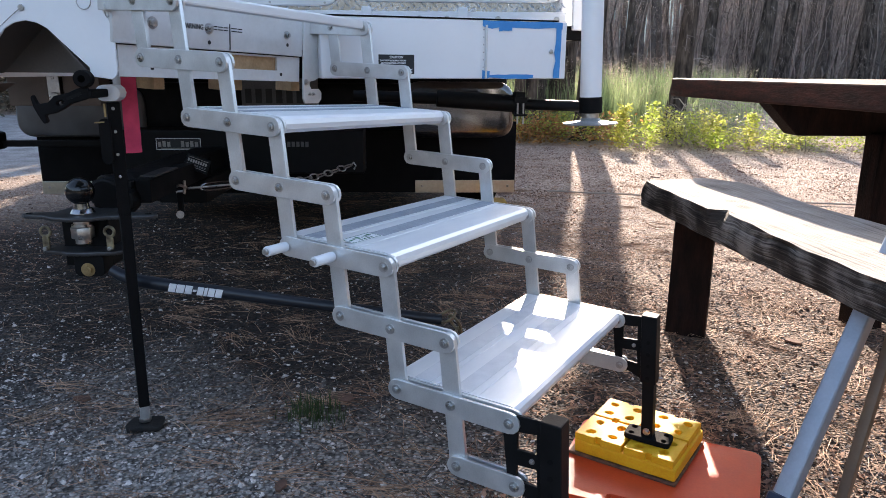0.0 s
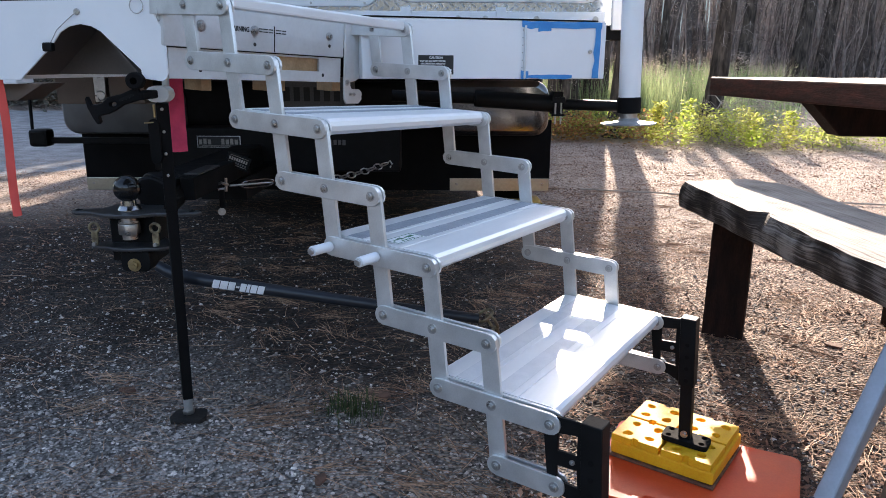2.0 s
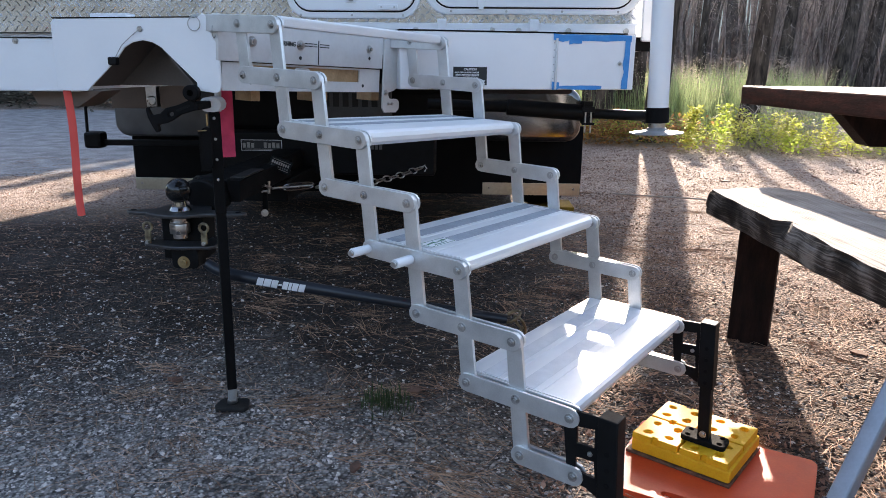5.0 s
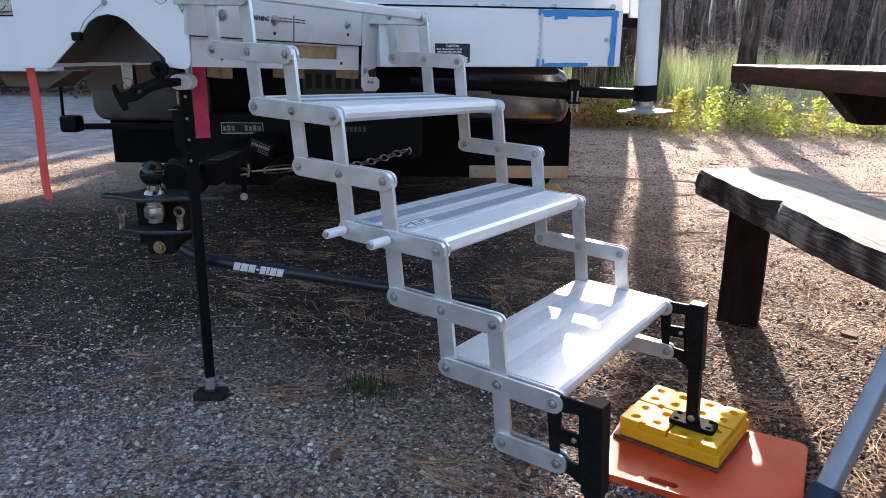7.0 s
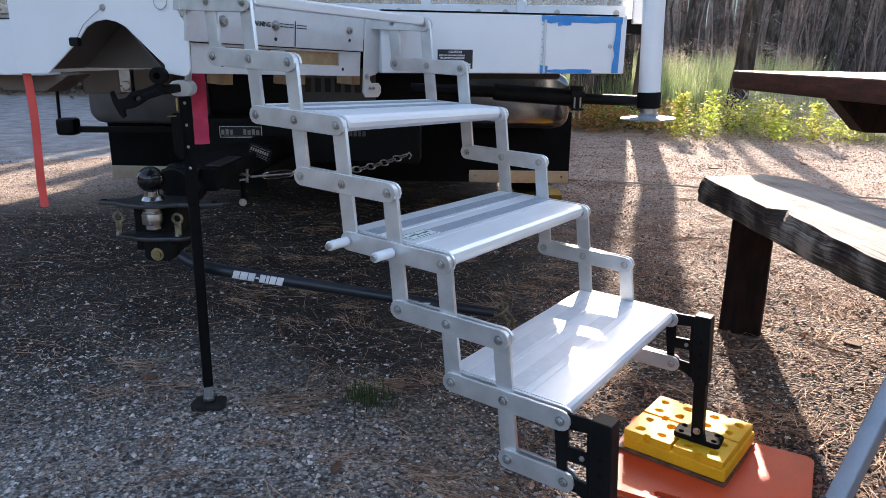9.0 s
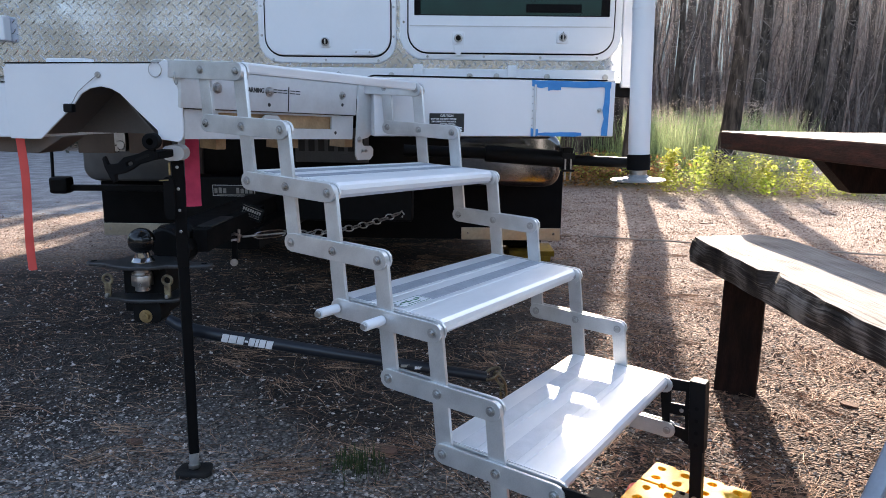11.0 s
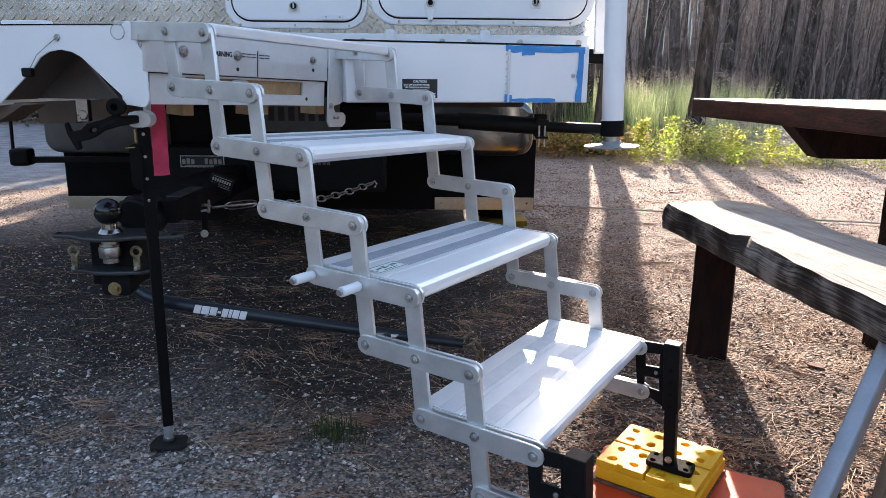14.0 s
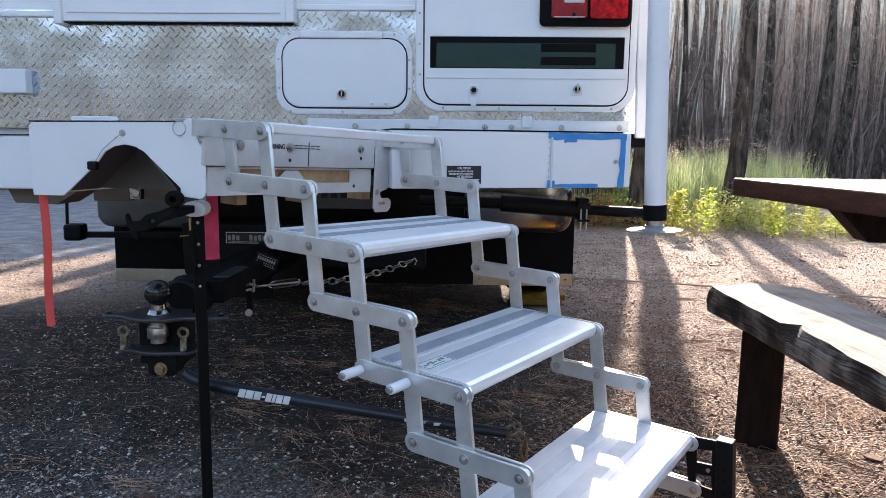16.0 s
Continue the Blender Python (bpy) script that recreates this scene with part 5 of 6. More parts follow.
    for w, z0, z1 in ((0.0145, 0, 0.0178), (0.0165, 0, 0.0178), (0.0145, 0, 0.0178), (0.0075, 0.0065, 0.0105), (0.0125, 0, 0.0178), (0.0065, 0, 0.0178), (0.0135, 0, 0.0178), (0.0140, 0, 0.0178)):
        q = 0.0035
        block = [(x + q * z0 / 0.0178, z0), (x + w + q * z0 / 0.0178, z0), (x + w + q * z1 / 0.0178, z1), (x + q * z1 / 0.0178, z1)]
        part("print_block", prism(block, m @ Matrix.Translation((0, -0.0015, 0)) @ FACE, 0.003), PRINT, b, "white block of the maker's mark")
        x += w + 0.0022
    for k, w in enumerate((0.028, 0.02, 0.016)):
        p = Vector(pts[6]).lerp(Vector(pts[7]), 0.06 + 0.13 * k)
        part("print_bar", box(p + Vector((-w / 2, -0.0126, -0.002)), p + Vector((w / 2, -0.0095, 0.004))), PRINT_GREY if k == 1 else PRINT, b)
    ch = thing("hook_up_chain", pose(0.02, -0.003, -0.002), "short rusty chain hanging from the spring bar's end", "chain")
    p = Vector((0.440, 0.222, 0.266))
    for k, (c, dv) in enumerate((((0.444, 0.222, 0.262), (0.8, 0, 0.5)), ((0.462, 0.222, 0.247), (0.5, 0, -0.8)), ((0.470, 0.222, 0.215), (0.1, 0, -1)), ((0.472, 0.222, 0.183), (0.05, 0.1, -1)), ((0.473, 0.222, 0.150), (0, 0, -1)))):
        link(Vector(dv).normalized(), Vector(c), 0.02, 0.0105, 0.0036, k % 2 * 1.57, OLD_ZINC if k < 3 else RUST, ch)
    # ribbons
    def ribbon(name, pts, w, material, label, cat):
        own = bmesh.new()
        rows = []
        for k, (x, y, z) in enumerate(pts):
            s = w * (1 + 0.06 * math.sin(3.1 * k))
            rows.append([own.verts.new((x - s / 2, y, z)), own.verts.new((x, y - 0.003 * math.cos(1.7 * k), z)), own.verts.new((x + s / 2, y, z + 0.002 * (k % 2)))])
        for p, q in zip(rows, rows[1:]):
            for i in range(2):
                own.faces.new((p[i], p[i + 1], q[i + 1], q[i]))
        out = bmesh.ops.extrude_face_region(own, geom=list(own.faces))
        bmesh.ops.translate(own, vec=(0, 0.0012, 0), verts=[v for v in out["geom"] if isinstance(v, bmesh.types.BMVert)])
        bmesh.ops.recalc_face_normals(own, faces=own.faces)
        return tagged(part(name, own, material, smooth=True), label, cat)
    ribbon("warning_ribbon", [(-0.219 + 0.0007 * k, 0.452 - 0.003 * k, 0.757 - 0.0182 * k) for k in range(10)], 0.034, PINK, "faded pink webbing ribbon hanging by the leg", "ribbon")
    ribbon("marker_tape", [(-0.484 + 0.003 * math.sin(0.5 * k) + 0.0009 * k, 0.225 - 0.0015 * k, 0.762 - 0.0245 * k) for k in range(12)], 0.0165, CORAL, "coral plastic marker tape hanging from the bumper", "tape")


BLUEBLACK = mat("blue_black_paint", (0.012, 0.015, 0.022), 0.35, 0, (0.01, 0.012, 0.017), 20, 0.1, 0.05, 300)
build_small_front()


# ---------------------------------------------------------------- picnic table
def slab(outline, z0, z1, material, parent, name, label, seed, rough=0.006):
    """A thick plank with uneven sawn and weathered edges."""
    bm = prism(outline, Matrix.Translation((0, 0, z0)), z1 - z0)
    bmesh.ops.subdivide_edges(bm, edges=[e for e in bm.edges if e.calc_length() > 0.05], cuts=7, use_grid_fill=True)
    bmesh.ops.triangulate(bm, faces=[f for f in bm.faces if len(f.verts) > 4])
    bevel(bm, 0.006, 2)
    for v in bm.verts:
        d = noise.noise_vector((v.co.x * 9 + seed, v.co.y * 9, v.co.z * 14)) * rough
        v.co += Vector((d.x, d.y, d.z * 0.4))
    return part(name, bm, material, parent, label, smooth=False)


def bench_plank(parent):
    """A thick sawn plank, worn along its front: a weathered top and a dark, split, ring-grained edge."""
    ys = [0.800 - 1.8 * k / 150 for k in range(151)]
    spine_y = [-1.0, -0.25, -0.07, 0.04, 0.19, 0.30, 0.345, 0.362, 0.58, 0.70, 0.80]
    top_x = [1.118, 1.100, 1.102, 1.103, 1.122, 1.128, 1.152, 1.110, 1.120, 1.126, 1.134]
    low_x = [1.132, 1.122, 1.120, 1.116, 1.118, 1.120, 1.122, 1.122, 1.126, 1.126, 1.124]

    def skin(y, f):
        """x and z on the worn edge, f from the underside (0) to the top (1)."""
        xt, xl = np.interp(y, spine_y, top_x), np.interp(y, spine_y, low_x)
        z = 0.383 + 0.074 * f
        x = xl + (xt - xl) * f ** 2 - 0.007 * math.sin(math.pi * f)
        coarse = noise.noise((y * 11, f * 1.5, 3.0))
        split = max(0.0, noise.noise((y * 5.0, f * 11 + y * 4, 8.0)) - 0.25)
        return x + 0.0022 * coarse + 0.016 * split, z + 0.0025 * noise.noise((y * 14, f * 3, 9.0))

    def end_x(x, y):
        """The sawn end is cut askew and chipped."""
        return 0.0 if y < 0.78 else 0.10 * (x - 1.13)

    edge, m = bmesh.new(), 15
    rows = []
    for y in ys:
        row = []
        for k in range(m):
            x, z = skin(y, k / (m - 1))
            row.append(edge.verts.new((x, y + end_x(x, y), z)))
        rows.append(row)
    for p, q in zip(rows, rows[1:]):
        for k in range(m - 1):
            edge.faces.new((p[k], q[k], q[k + 1], p[k + 1]))
    # the far end, dark too
    back = [edge.verts.new((1.29 + 0.01 * noise.noise((k, 2, 0.3)), 0.825, 0.383 + 0.074 * k / (m - 1))) for k in range(m)]
    mid = [edge.verts.new((1.21, 0.818 + 0.006 * noise.noise((k * 0.7, 5, 0.3)), 0.383 + 0.074 * k / (m - 1))) for k in range(m)]
    for p, q in ((rows[0], mid), (mid, back)):
        for k in range(m - 1):
            edge.faces.new((p[k], p[k + 1], q[k + 1], q[k]))
    bmesh.ops.recalc_face_normals(edge, faces=edge.faces)
    for f in edge.faces:
        if f.calc_center_median().x < 1.16 and f.normal.x > 0.3:
            bmesh.ops.reverse_faces(edge, faces=edge.faces)
            break
    top, n = bmesh.new(), 9
    rows = []
    for y in ys:
        x0, z0 = skin(y, 1.0)
        x1 = np.interp(y, [-1.0, -0.25, 0.35, 0.765, 0.80], [1.42, 1.41, 1.395, 1.402, 1.34])
        row = []
        for k in range(n):
            f = k / (n - 1)
            x = x0 + (x1 - x0) * f
            dip = 0.0 if k == 0 else 0.0025 * noise.noise((x * 30, y * 2.5, 4)) + 0.002 * noise.noise((x * 9, y * 6, 1))
            row.append(top.verts.new((x, y + end_x(x, y) + (0.02 * f if y > 0.79 else 0), z0 + (0.458 - z0) * min(1, f * 5) + dip)))
        x, y2 = row[-1].co.x, row[-1].co.y
        row.append(top.verts.new((x + 0.004, y2, 0.44)))
        row.append(top.verts.new((x, y2, 0.383)))
        row.append(top.verts.new((x0 + 0.02, y2, 0.3835)))
        rows.append(row)
    for p, q in zip(rows, rows[1:]):
        for k in range(len(p) - 1):
            top.faces.new((p[k], q[k], q[k + 1], p[k + 1]))
    part("seat_plank", top, WOOD_OLD, parent, "grey weathered seat plank", smooth=True)
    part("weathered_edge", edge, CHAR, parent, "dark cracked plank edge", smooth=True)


def build_table():
    b = thing("picnic_bench", pose(0, 0, 0), "weathered thick plank bench with a dark stained edge, on wooden posts", "bench")
    bench_plank(b)
    slab([(1.203, 0.735), (1.30, 0.675), (1.335, 0.735), (1.24, 0.80)], -0.02, 0.405, WOOD, b, "post", "dark stained post", 5.0, 0.003)
    slab([(1.20, -0.70), (1.30, -0.70), (1.30, -0.60), (1.20, -0.60)], -0.02, 0.405, WOOD, b, "post", "dark stained post", 6.0, 0.003)
    t = thing("picnic_table", pose(0, 0, 0), "heavy dark brown picnic table with worn planks", "table")
    for k in range(4):
        x = 1.46 + 0.205 * k
        slab([(x, 1.42 - 0.01 * k), (x + 0.2, 1.43 - 0.012 * k), (x + 0.245, -0.9), (x + 0.045, -0.9)], 0.685, 0.75, TABLE_WOOD, t, "table_plank", "dark red-brown worn plank", 7.0 + k, 0.004)
    m = Matrix.Translation((1.50, 0.80, 0)) @ Matrix.Rotation(radians(-7), 4, "Z")
    part("cross_beam", prism([(0.0, 0.683), (0.09, 0.59), (0.62, 0.59), (0.71, 0.683)], m @ FACE, 0.09, 0.004), WOOD, t, "dark cross beam with angled ends")
    m2 = Matrix.Translation((1.46, -0.45, 0)) @ Matrix.Rotation(radians(-7), 4, "Z")
    part("cross_beam", prism([(0.0, 0.683), (0.09, 0.59), (0.62, 0.59), (0.71, 0.683)], m2 @ FACE, 0.09, 0.004), WOOD, t)
    slab([(1.80, 0.70), (1.89, 0.69), (1.90, 0.78), (1.81, 0.79)], -0.02, 0.60, WOOD, t, "post", "dark square post", 12.0, 0.003)
    slab([(1.80, -0.52), (1.89, -0.53), (1.90, -0.44), (1.81, -0.43)], -0.02, 0.60, WOOD, t, "post", "dark square post", 13.0, 0.003)


build_table()


# ---------------------------------------------------------------- tripod leg by the board
def build_tripod():
    t = thing("tripod", pose(0, 0, 0), "blue-grey metal tripod with navy clamps, standing on gravel", "tripod")

    def strut(p, q, w, d, material, name, label=""):
        p, q = Vector(p), Vector(q)
        bm = box((-w, -d, 0), (w, d, (q - p).length), min(w, d) * 0.4, seg=3)
        bm.transform(Matrix.Translation(p) @ (q - p).to_track_quat("Z", "Y").to_matrix().to_4x4())
        return part(name, bm, material, t, label)
    strut((1.005, -0.20, 0.045), (1.42, 0.03, 0.75), 0.0165, 0.0165, BLUEGREY, "leg", "wide upper leg tube")
    strut((0.968, -0.222, -0.005), (1.02, -0.192, 0.075), 0.012, 0.012, BLUEGREY, "leg", "inner leg tube")
    strut((0.992, -0.208, 0.022), (1.012, -0.197, 0.055), 0.023, 0.021, NAVY, "clamp", "navy leg clamp")
    strut((1.15, -0.16, -0.004), (1.42, 0.02, 0.74), 0.010, 0.010, TANMETAL, "leg", "narrow brown rear leg")
    strut((1.56, 0.22, -0.004), (1.43, 0.04, 0.74), 0.0125, 0.0125, BLUEGREY, "leg")
    strut((1.42, 0.03, 0.72), (1.42, 0.03, 0.79), 0.04, 0.04, NAVY, "head")


TANMETAL = mat("bronze_tube", (0.25, 0.17, 0.11), 0.45, 0.3, (0.2, 0.13, 0.09), 20, 0.1, 0.05, 200)
build_tripod()


# ---------------------------------------------------------------- forest
def tree_mesh(bm_trunk, bm_twigs, h, r, rng, lean, twigs=60, low=0.8):
    pts, radii = [], []
    n = 9
    for k in range(n + 1):
        f = k / n
        pts.append((lean[0] * f * h + 0.06 * math.sin(3 * f + rng.random()), lean[1] * f * h + 0.05 * math.cos(4 * f), -0.1 + f * h))
        radii.append(r * (1.25 if k == 0 else 1) * (1 - 0.75 * f))
    tube_path(pts, r, 10, bm_trunk, radii)
    for k in range(twigs):
        f = rng.uniform(low / h, 0.95)
        i = min(int(f * n), n - 1)
        base = Vector(pts[i]).lerp(Vector(pts[i + 1]), f * n - i)
        w, length = rng.uniform(0, 6.28), rng.uniform(0.2, 0.85) * (1.1 - 0.6 * f)
        d = Vector((math.cos(w), math.sin(w), rng.uniform(-0.5, 0.25)))
        mid = base + d * length * 0.5 + Vector((0, 0, rng.uniform(-0.03, 0.06)))
        q = base + d * length + Vector((0, 0, -rng.uniform(0.05, 0.35) * length))
        rr = 0.0055 * rng.uniform(0.4, 1.2)
        thin(bm_twigs, (base, mid, q), rr)
        for s in range(8):
            g = base.lerp(mid, rng.uniform(0.4, 1.0)) if s % 2 else mid.lerp(q, rng.uniform(0.0, 0.95))
            v = Vector((rng.uniform(-1, 1), rng.uniform(-1, 1), rng.uniform(-1.0, 0.5))) * rng.uniform(0.05, 0.2)
            thin(bm_twigs, (g, g + v * 0.6, g + v + Vector((0, 0, -0.03))), rr * 0.45)


def thin(store, pts, r):
    """A three-sided tapering twig, added to lists of verts and faces."""
    verts, faces = store
    base = len(verts)
    n = len(pts)
    for k, p in enumerate(pts):
        rr = r * (1 - 0.8 * k / (n - 1))
        for w in (0, 2.09, 4.19):
            verts.append((p[0] + rr * math.cos(w), p[1] + rr * math.sin(w), p[2] + rr * 0.6 * math.sin(w + 1)))
    for k in range(n - 1):
        for i in range(3):
            p, q = base + 3 * k + i, base + 3 * k + (i + 1) % 3
            faces.append((p, q, q + 3, p + 3))


def raw(name, store, material, parent=None, label="", kind=""):
    me = bpy.data.meshes.new(name)
    me.from_pydata(store[0], [], store[1])
    me.materials.append(material)
    ob = new(name, me)
    if parent:
        ob.parent = parent
    return tagged(ob, label, "", "", kind)


def blades(store, x, y, h, n, rng, spread=0.15, width=0.006):
    verts, faces = store
    for k in range(n):
        px, py = x + rng.gauss(0, spread), y + rng.gauss(0, spread)
        w, hh, lean = rng.uniform(0, 6.28), h * rng.uniform(0.5, 1.15), rng.uniform(0.05, 0.4)
        cx, cy = math.cos(w) * width, math.sin(w) * width
        lx, ly = math.cos(w + 1.6) * lean * hh, math.sin(w + 1.6) * lean * hh
        b = len(verts)
        verts += [(px - cx, py - cy, 0), (px + cx, py + cy, 0), (px + cx * 0.8 + lx * 0.4, py + cy * 0.8 + ly * 0.4, hh * 0.6), (px - cx * 0.8 + lx * 0.4, py - cy * 0.8 + ly * 0.4, hh * 0.6), (px + lx, py + ly, hh)]
        faces += [(b, b + 1, b + 2, b + 3), (b + 3, b + 2, b + 4)]


def leaves(store, x, y, h, n, rng, spread=0.2, size=0.03, lift=0.0):
    verts, faces = store
    for k in range(n):
        z = h * rng.random() ** 0.8
        s = spread * (1.1 - 0.6 * z / h)
        p = Vector((x + rng.gauss(0, s), y + rng.gauss(0, s), z + 0.02 + lift))
        u = Vector((rng.uniform(-1, 1), rng.uniform(-1, 1), rng.uniform(-0.4, 0.6))).normalized() * size * rng.uniform(0.6, 1.4)
        v = u.cross(Vector((rng.uniform(-0.5, 0.5), rng.uniform(-0.5, 0.5), 1))).normalized() * size * 0.36
        b = len(verts)
        verts += [tuple(p), tuple(p + u * 0.5 + v), tuple(p + u), tuple(p + u * 0.5 - v)]
        faces.append((b, b + 1, b + 2, b + 3))


def build_forest():
    rng = random.Random(11)
    near = [(4.12, 9.0, 0.075, -0.004, 0.0), (4.01, 7.0, 0.13, 0.03, 0.0), (4.45, 7.3, 0.10, 0.03, 0.0), (5.5, 7.9, 0.14, 0.05, 0.01), (6.5, 9.0, 0.13, 0.04, 0), (5.2, 9.6, 0.10, 0.02, 0), (6.9, 7.2, 0.14, 0.06, 0), (7.6, 8.8, 0.15, 0.03, 0), (3.4, 10.2, 0.10, 0.0, 0), (8.6, 8.0, 0.16, 0.04, 0),
            # hidden behind the camper, added for the shade they cast
            (1.1, 7.6, 0.17, 0, 0), (0.2, 8.6, 0.2, 0, 0), (1.75, 9.0, 0.15, 0, 0), (-0.8, 9.5, 0.18, 0, 0), (0.9, 10.6, 0.2, 0, 0), (2.1, 11.5, 0.16, 0, 0)]
    for k, (x, y, r, lx, ly) in enumerate(near):
        back = 1.35 if k == 0 else 1.55
        if x > 3 and k != 1:
            x, y, r = 0.27 + back * (x - 0.27), -1.22 + back * (y + 1.22), r * back
        h = 2.2 if k == 13 else rng.uniform(9, 13) if x < 2.2 else 3.6 if k == 1 else 0.2 * (y + 1.2) + rng.uniform(1.3, 1.7)
        tr = thing("dead_tree", pose(x, y, 0), "tall burnt pine with a dark bare trunk and dry twigs", "tree", "burnt pines behind the campsite")
        trunk, twigs = bmesh.new(), ([], [])
        tree_mesh(trunk, twigs, h, r, rng, (lx, ly), 80, 0.9)
        part("trunk", trunk, CHARRED, tr, smooth=True)
        raw("crown", twigs, TWIG, tr, "bare dry twigs")
    # one trunk in view, the others added to cast shadow bands on the ground
    for x, y, r, h in ((2.82, 6.75, 0.127, 3.0), (2.75, 7.65, 0.17, 3.8), (2.33, 7.5, 0.2, 3.4), (2.80, 8.3, 0.12, 4.0)):
        tr = thing("shadow_snag", pose(x, y, 0), "broken-off burnt trunk placed to cast a shadow band", "tree snag")
        trunk, twigs = bmesh.new(), ([], [])
        tree_mesh(trunk, twigs, h, r * 1.1, rng, (0, 0), 0, 0.5)
        for v in trunk.verts:
            f = max(0.0, v.co.z) / h
            v.co.x, v.co.y = v.co.x * (1 + 1.4 * f * f), v.co.y * (1 + 1.4 * f * f)
            if v.co.z > h * 0.95:
                v.co.z -= rng.uniform(0, 0.3)
        part("trunk", trunk, CHARRED, tr, smooth=True)
    base = []
    for k in range(5):
        trunk, twigs = bmesh.new(), ([], [])
        tree_mesh(trunk, twigs, 14, rng.uniform(0.08, 0.14), rng, (rng.uniform(-0.03, 0.05), 0), 110, 0.6)
        tr = thing("dead_tree", pose(-40 - k, 60, 0), "tall burnt pine with a dark bare trunk and dry twigs", "tree", "burnt pines behind the campsite")
        part("trunk", trunk, BARK, tr, smooth=True)
        raw("crown", twigs, TWIG, tr, "bare dry twigs")
        base.append(tr)
    for k in range(84):
        y = rng.uniform(15, 19) if k < 26 else rng.uniform(18, 34)
        x = rng.uniform(0.22, 1.05) * (y + 1.2) + rng.uniform(-0.4, 0.4)
        s = rng.uniform(0.7, 1.25)
        copy_thing(base[k % 5], pose(x, y, 0, rng.uniform(-2, 2), rng.uniform(-2, 3), rng.uniform(0, 360)) @ Matrix.Diagonal((s, s, (0.26 * y + rng.uniform(0.3, 1.4)) / 14, 1)))
    # mostly hidden by the camper: trees added to shade the road
    for k in range(175):
        y = rng.uniform(13.0, 27)
        x = rng.uniform(-1.1, 0.16) * y
        s = rng.uniform(1.5, 2.8)
        turn = rng.uniform(0, 360)
        if -3.9 < x - 0.302 * (y - 3.5) < -1.55:
            # cut low, so sun reaches the verge while the road stays shaded
            copy_thing(base[k % 5], pose(x, y, 0, 0, 0, turn) @ Matrix.Diagonal((s, s, 0.418 * (y - 4.5) * rng.uniform(0.78, 1.08) / 14, 1)))
            continue
        copy_thing(base[k % 5], pose(x, y, 0, 0, 0, turn) @ Matrix.Diagonal((s, s, 1.1, 1)))
    # extra low trees, out of view, that close gaps in the road's shade
    for k in range(70):
        y = rng.uniform(12.5, 15.5)
        x = rng.uniform(-5.5, -1.3) + 0.302 * (y - 4.5)
        s = rng.uniform(2.6, 4.0)
        copy_thing(base[k % 5], pose(x, y, 0, 0, 0, rng.uniform(0, 360)) @ Matrix.Diagonal((s, s, 0.418 * (y - 4.6) * rng.uniform(0.85, 1.04) / 14, 1)))
    # undergrowth and far wood beyond what can be counted
    far = ([], [])
    for k in range(2600):
        y = rng.uniform(15, 46)
        x = (0.15 + rng.random() ** 0.8) * y
        if x < 0.5 * y and rng.random() < 0.55:
            continue
        hgt = rng.uniform(0.14, 0.30) * y
        lean = rng.uniform(-0.3, 0.7)
        thin(far, [(x + lean * g + rng.uniform(-0.1, 0.1), y + rng.uniform(-0.1, 0.1), -0.1 + hgt * g) for g in (0, 0.2, 0.4, 0.6, 0.8, 1.0)], rng.uniform(0.012, 0.045) if y < 20 else rng.uniform(0.02, 0.11))
    for k in range(30000):
        y = rng.uniform(13, 30)
        x = rng.uniform(0.26, 1.1) * y
        if x < 0.5 * y and rng.random() < 0.6:
            continue
        p = Vector((x, y, 0.3 + (0.27 * y + 0.3) * rng.random()))
        v = Vector((rng.uniform(-1, 1), rng.uniform(-0.5, 0.5), rng.uniform(-1.1, 0.5))) * rng.uniform(0.08, 0.035 * y)
        thin(far, (p, p + v * 0.5 + Vector((0, 0, 0.06)), p + v), y * rng.uniform(0.0001, 0.0003))
    # pale flecks added high on the branches as the sparkle of sunlit twigs
    tufts = ([], [])
    for k in range(12000):
        y = rng.uniform(13.5, 24)
        x = rng.uniform(0.38, 1.1) * y
        z = 0.8 + (0.21 * y + 0.6) * rng.random() ** 0.45
        leaves(tufts, x, y, 0.2, 6, rng, 0.12, 0.0018 * y, z)
    tagged(raw("sunlit_flecks", tufts, SUN_FLECK), "small pale flecks added for the sunlit sparkle of the branches", "needles", kind="stuff")
    tagged(raw("far_woods", far, TWIG), "thicket of far bare trunks and dry branches", "woods", kind="stuff")
    # the wooded bank and ridge far behind, sunlit haze painted as a faint glow
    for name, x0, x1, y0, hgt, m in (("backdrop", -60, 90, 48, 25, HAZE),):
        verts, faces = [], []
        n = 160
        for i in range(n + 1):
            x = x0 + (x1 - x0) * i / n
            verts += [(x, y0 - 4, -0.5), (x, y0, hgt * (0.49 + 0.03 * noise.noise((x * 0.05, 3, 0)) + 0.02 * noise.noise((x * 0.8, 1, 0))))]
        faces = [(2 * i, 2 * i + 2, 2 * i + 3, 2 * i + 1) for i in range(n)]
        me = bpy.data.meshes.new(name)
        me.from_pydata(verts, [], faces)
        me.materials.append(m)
        tagged(new(name, me), "wooded slope far behind the trees, its haze painted as a glow", "backdrop", kind="structure")
    # unseen woods at the sides and behind, added to block the low sky
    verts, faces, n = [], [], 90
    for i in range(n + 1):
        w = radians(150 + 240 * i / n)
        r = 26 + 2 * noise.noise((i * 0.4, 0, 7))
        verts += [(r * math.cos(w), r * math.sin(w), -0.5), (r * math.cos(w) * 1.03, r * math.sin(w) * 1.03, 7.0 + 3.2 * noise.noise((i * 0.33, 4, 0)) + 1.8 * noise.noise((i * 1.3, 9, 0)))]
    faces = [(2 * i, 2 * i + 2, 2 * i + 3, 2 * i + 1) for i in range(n)]
